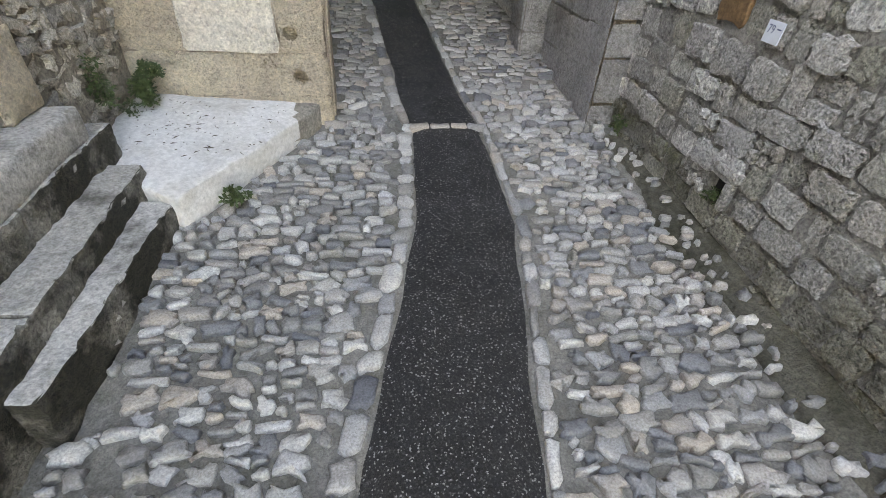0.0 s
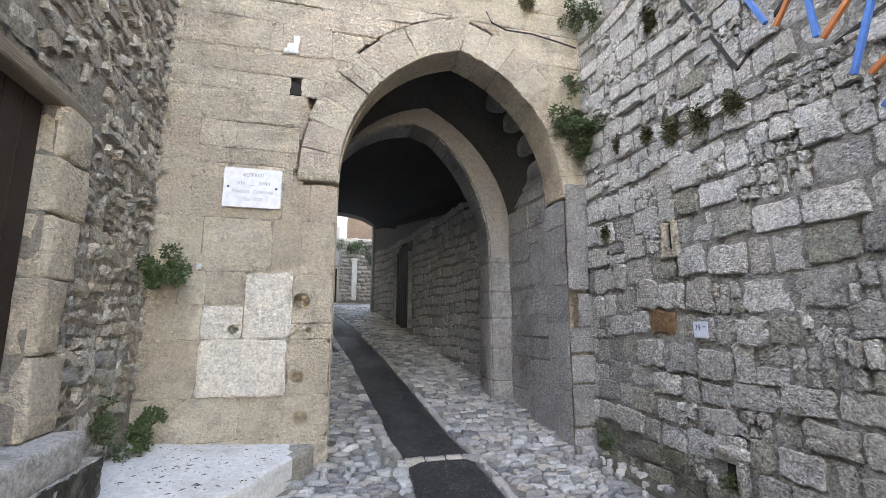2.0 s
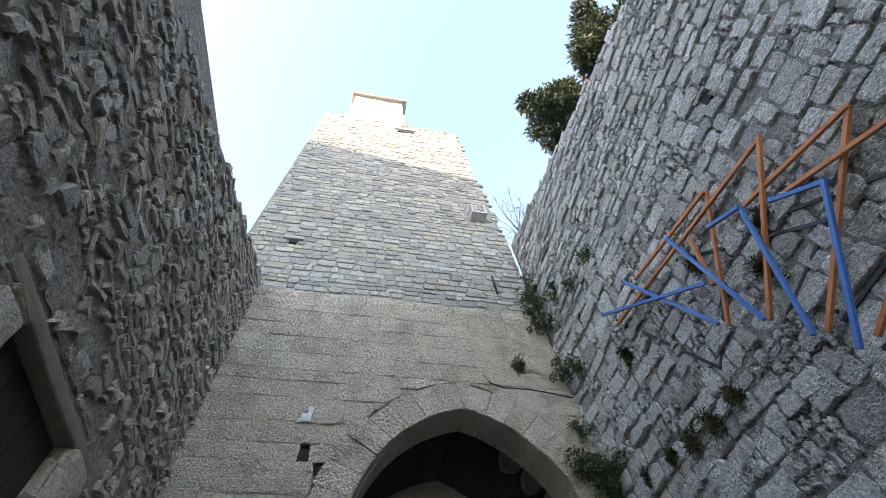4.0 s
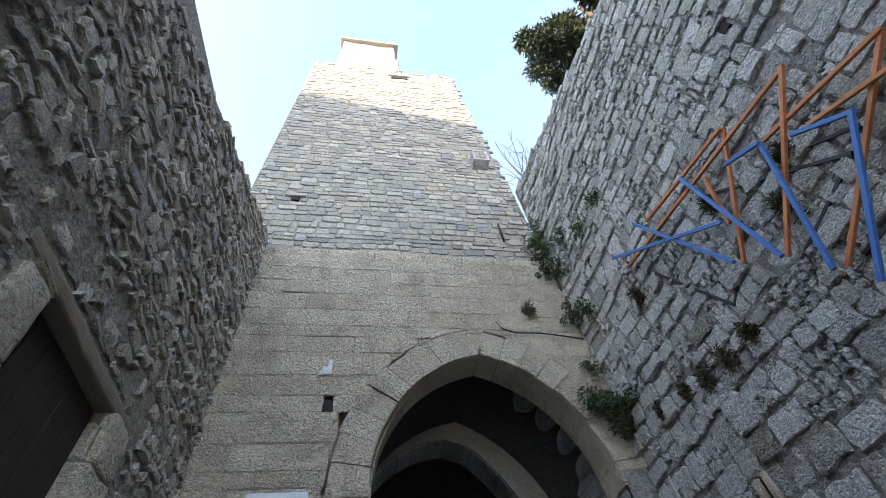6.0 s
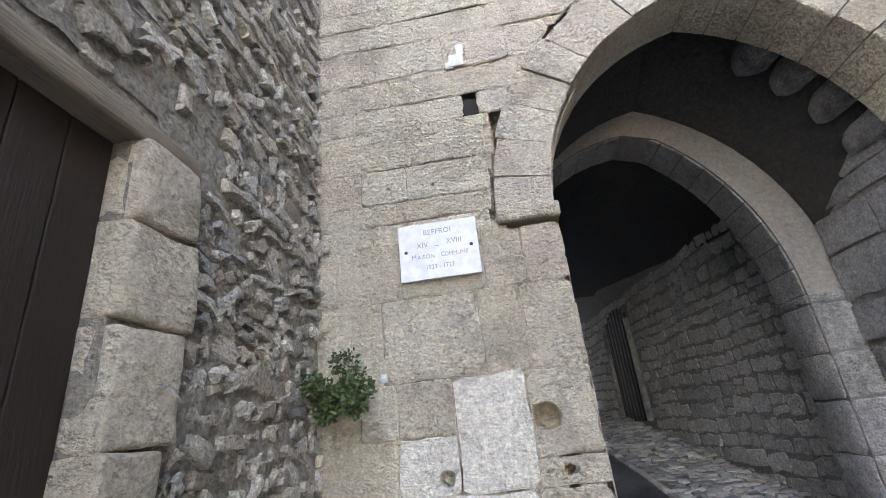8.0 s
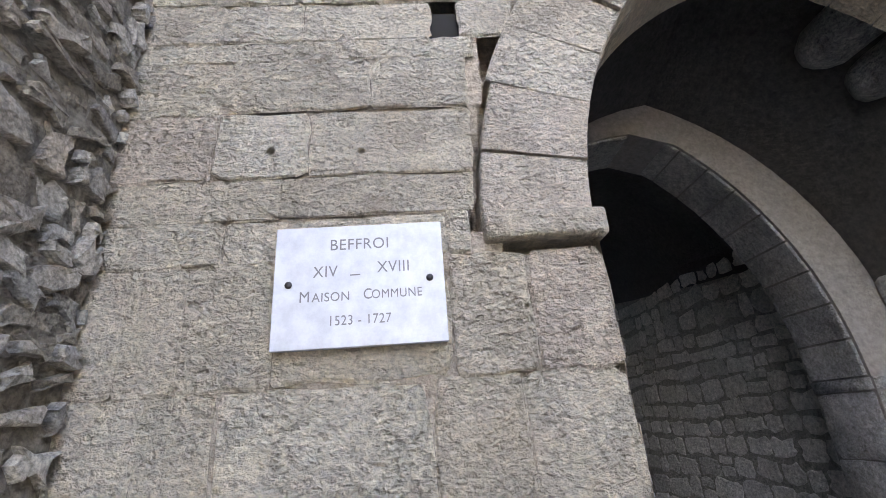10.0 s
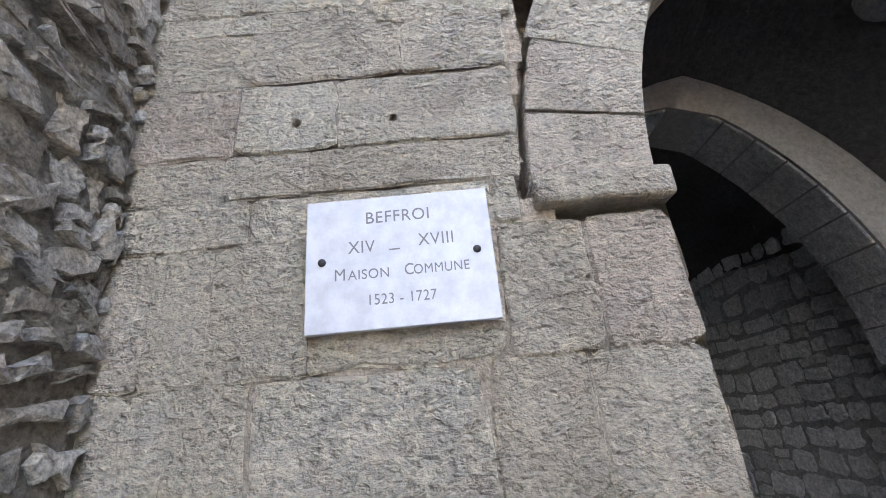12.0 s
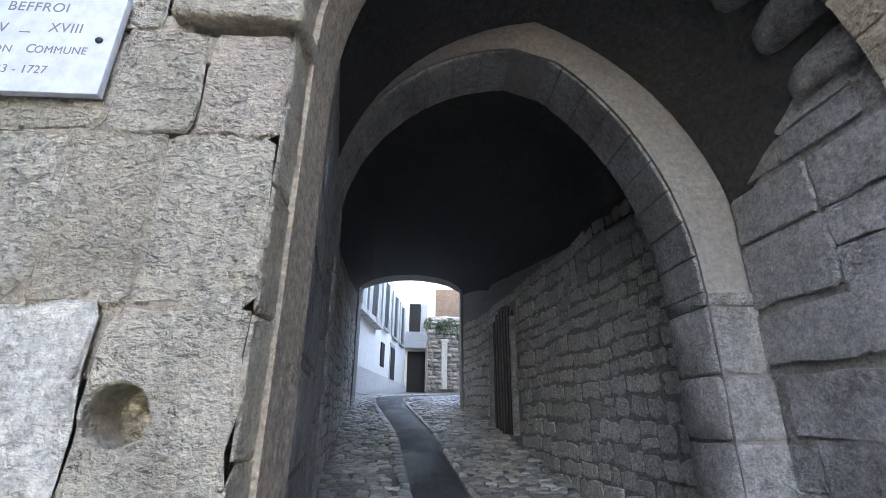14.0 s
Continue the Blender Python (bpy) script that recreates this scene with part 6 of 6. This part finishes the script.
# ---- the street beyond the passage ----
def far_street():
    rng = random.Random(101)
    a, b = Vector((-1.42, 9.7, 0)), Vector((-0.30, 20.6, 0))
    along = (b - a).normalized()
    away = Vector((along.y, -along.x, 0))
    hs = thing("white_house", "tall white rendered house with grey shutters along the lane", "house", (a.x, a.y, ground_z(9.7)))
    rot = Matrix(((along.x, -away.x, 0, 0), (along.y, -away.y, 0, 0), (0, 0, 1, 0), (0, 0, 0, 1)))
    L = (b - a).length
    wall = box_bm((L, 3.0, 9.5), (L / 2, 1.5, 4.0))
    bmesh.ops.transform(wall, matrix=rot, verts=wall.verts)
    part("wall", from_bm(wall, "wall", M_RENDER), hs)

    def put(name, size, at, mt, label="", bevel=0.01, parent=hs):
        bm = box_bm(size, at, bevel)
        bmesh.ops.transform(bm, matrix=rot, verts=bm.verts)
        return part(name, from_bm(bm, name, mt), parent, label)
    for i, u in enumerate((1.2, 3.3, 5.4, 7.5, 9.4)):
        for z in ((3.4,) if i else (3.4,)):
            put("window", (0.8, 0.06, 1.7), (u, 0.0, z), M_DARK)
            for sx in (-0.62, 0.62):
                put("shutter", (0.42, 0.05, 1.75), (u + sx, -0.05, z), M_SHUTTER)
            put("sill", (1.0, 0.14, 0.07), (u, -0.05, z - 0.92), M_STEP)
    put("cornice", (4.6, 0.3, 0.14), (1.6, -0.1, 2.3), M_STEP)
    put("door", (0.85, 0.08, 1.9), (7.3, -0.01, 1.15), M_DARK)
    put("door_frame", (1.1, 0.05, 2.1), (7.3, 0.0, 1.2), M_SHUTTER)
    put("window", (0.6, 0.06, 0.8), (5.2, -0.01, 1.6), M_DARK)
    put("plinth", (L, 0.08, 0.7), (L / 2, -0.02, 0.55), M_TUNNEL)
    put("eaves", (L, 0.5, 0.12), (L / 2, -0.2, 8.6), M_ROOF)
    # house across the end with balcony
    e = thing("end_house", "pale house with a balcony over a dark doorway", "house", (0.2, 21.0, ground_z(21)))
    part("wall", from_bm(box_bm((2.4, 1.5, 7.2), (-0.3, 0.9, 3.2)), "wall", M_RENDER), e)
    part("doorway", from_bm(box_bm((0.85, 0.1, 1.85), (0.02, 0.12, 0.95)), "doorway", M_DARK), e)
    part("balcony", from_bm(box_bm((1.15, 0.7, 0.75), (0.0, -0.2, 2.35), 0.02), "balcony", M_TUNNEL), e)
    part("window", from_bm(box_bm((0.55, 0.1, 1.4), (-0.1, 0.12, 3.5)), "window", M_DARK), e)
    part("shutter", from_bm(box_bm((0.3, 0.06, 1.4), (0.36, 0.08, 3.5), 0.01), "shutter", M_SHUTTER), e)
    part("roof", from_bm(box_bm((2.7, 2.2, 0.25), (-0.3, 0.7, 6.9), 0.05), "roof", M_ROOF), e)
    r = thing("ruined_wall", "mossy rubble wall with a pale stone pillar", "wall", (2.9, 20.4, ground_z(20.4)))
    part("wall", from_bm(rough_block((4.4, 0.8, 3.6), (0.0, 0.4, 1.7), rng, 0.06, 0.09, 10), "wall", M_RUBBLE, True), r)
    stones = []
    for u0, u1, v0, v1 in courses(-2.15, 2.2, 0.1, 3.3, (0.14, 0.26), (0.18, 0.5), rng, 0.03):
        stones.append(stone_geo(blob(u0 + .012, u1 - .012, v0 + .012, v1 - .012, rng, 0.1, 0.25, 3), 0.10 + rng.uniform(-.02, .05), lambda u, v, o: Vector((u, -o, v)), rng, 0.12, 0.1, 0.1))
    lay(r, "wall_stone", stones, M_RUBBLE)
    part("pillar", from_bm(rough_block((0.26, 0.3, 2.1), (-1.38, -0.16, 1.2), rng, 0.03, 0.01), "pillar", M_PALE, True), r)
    part("capital", from_bm(rough_block((0.36, 0.36, 0.14), (-1.38, -0.16, 2.3), rng, 0.02, 0.008), "capital", M_PALE, True), r)
    k = thing("tiled_gable", "brown tiled roof slope above the ruined wall", "roof", (2.9, 21.4, ground_z(20.4) + 3.3))
    for i in range(14):
        part("tile_row", from_bm(box_bm((4.6, 0.16, 0.03), (0, 0.05 * i, 0.14 * i), 0.01, Matrix.Rotation(radians(62), 4, "X")), "tile_row", M_ROOF), k)
    part("backing", from_bm(box_bm((4.6, 1.5, 1.9), (0, 0.9, 0.9)), "backing", M_ROOF), k)
    bush((1.6, 20.1, ground_z(20.1) + 2.9), 0.5, (0, -1, 0.3), rng, "green creeper hanging over the ruined wall", 1200, 0.09, squash=(2.0, 0.6, 0.7))
    bush((2.5, 20.1, ground_z(20.1) + 2.2), 0.4, (0, -1, 0.2), rng, "green creeper hanging over the ruined wall", 800, 0.09)
    f = new("wall_far_side", from_bm(box_bm((0.6, 11.5, 6.0), (4.9, 15.0, 4.4)), "wall_far_side", M_RUBBLE))
    tagged(f, "rough stone wall along the far lane", "wall", kind="structure")


plaque()
sculpture()
fixtures()
far_street()
plants()
debris()
pine()
cobbles()
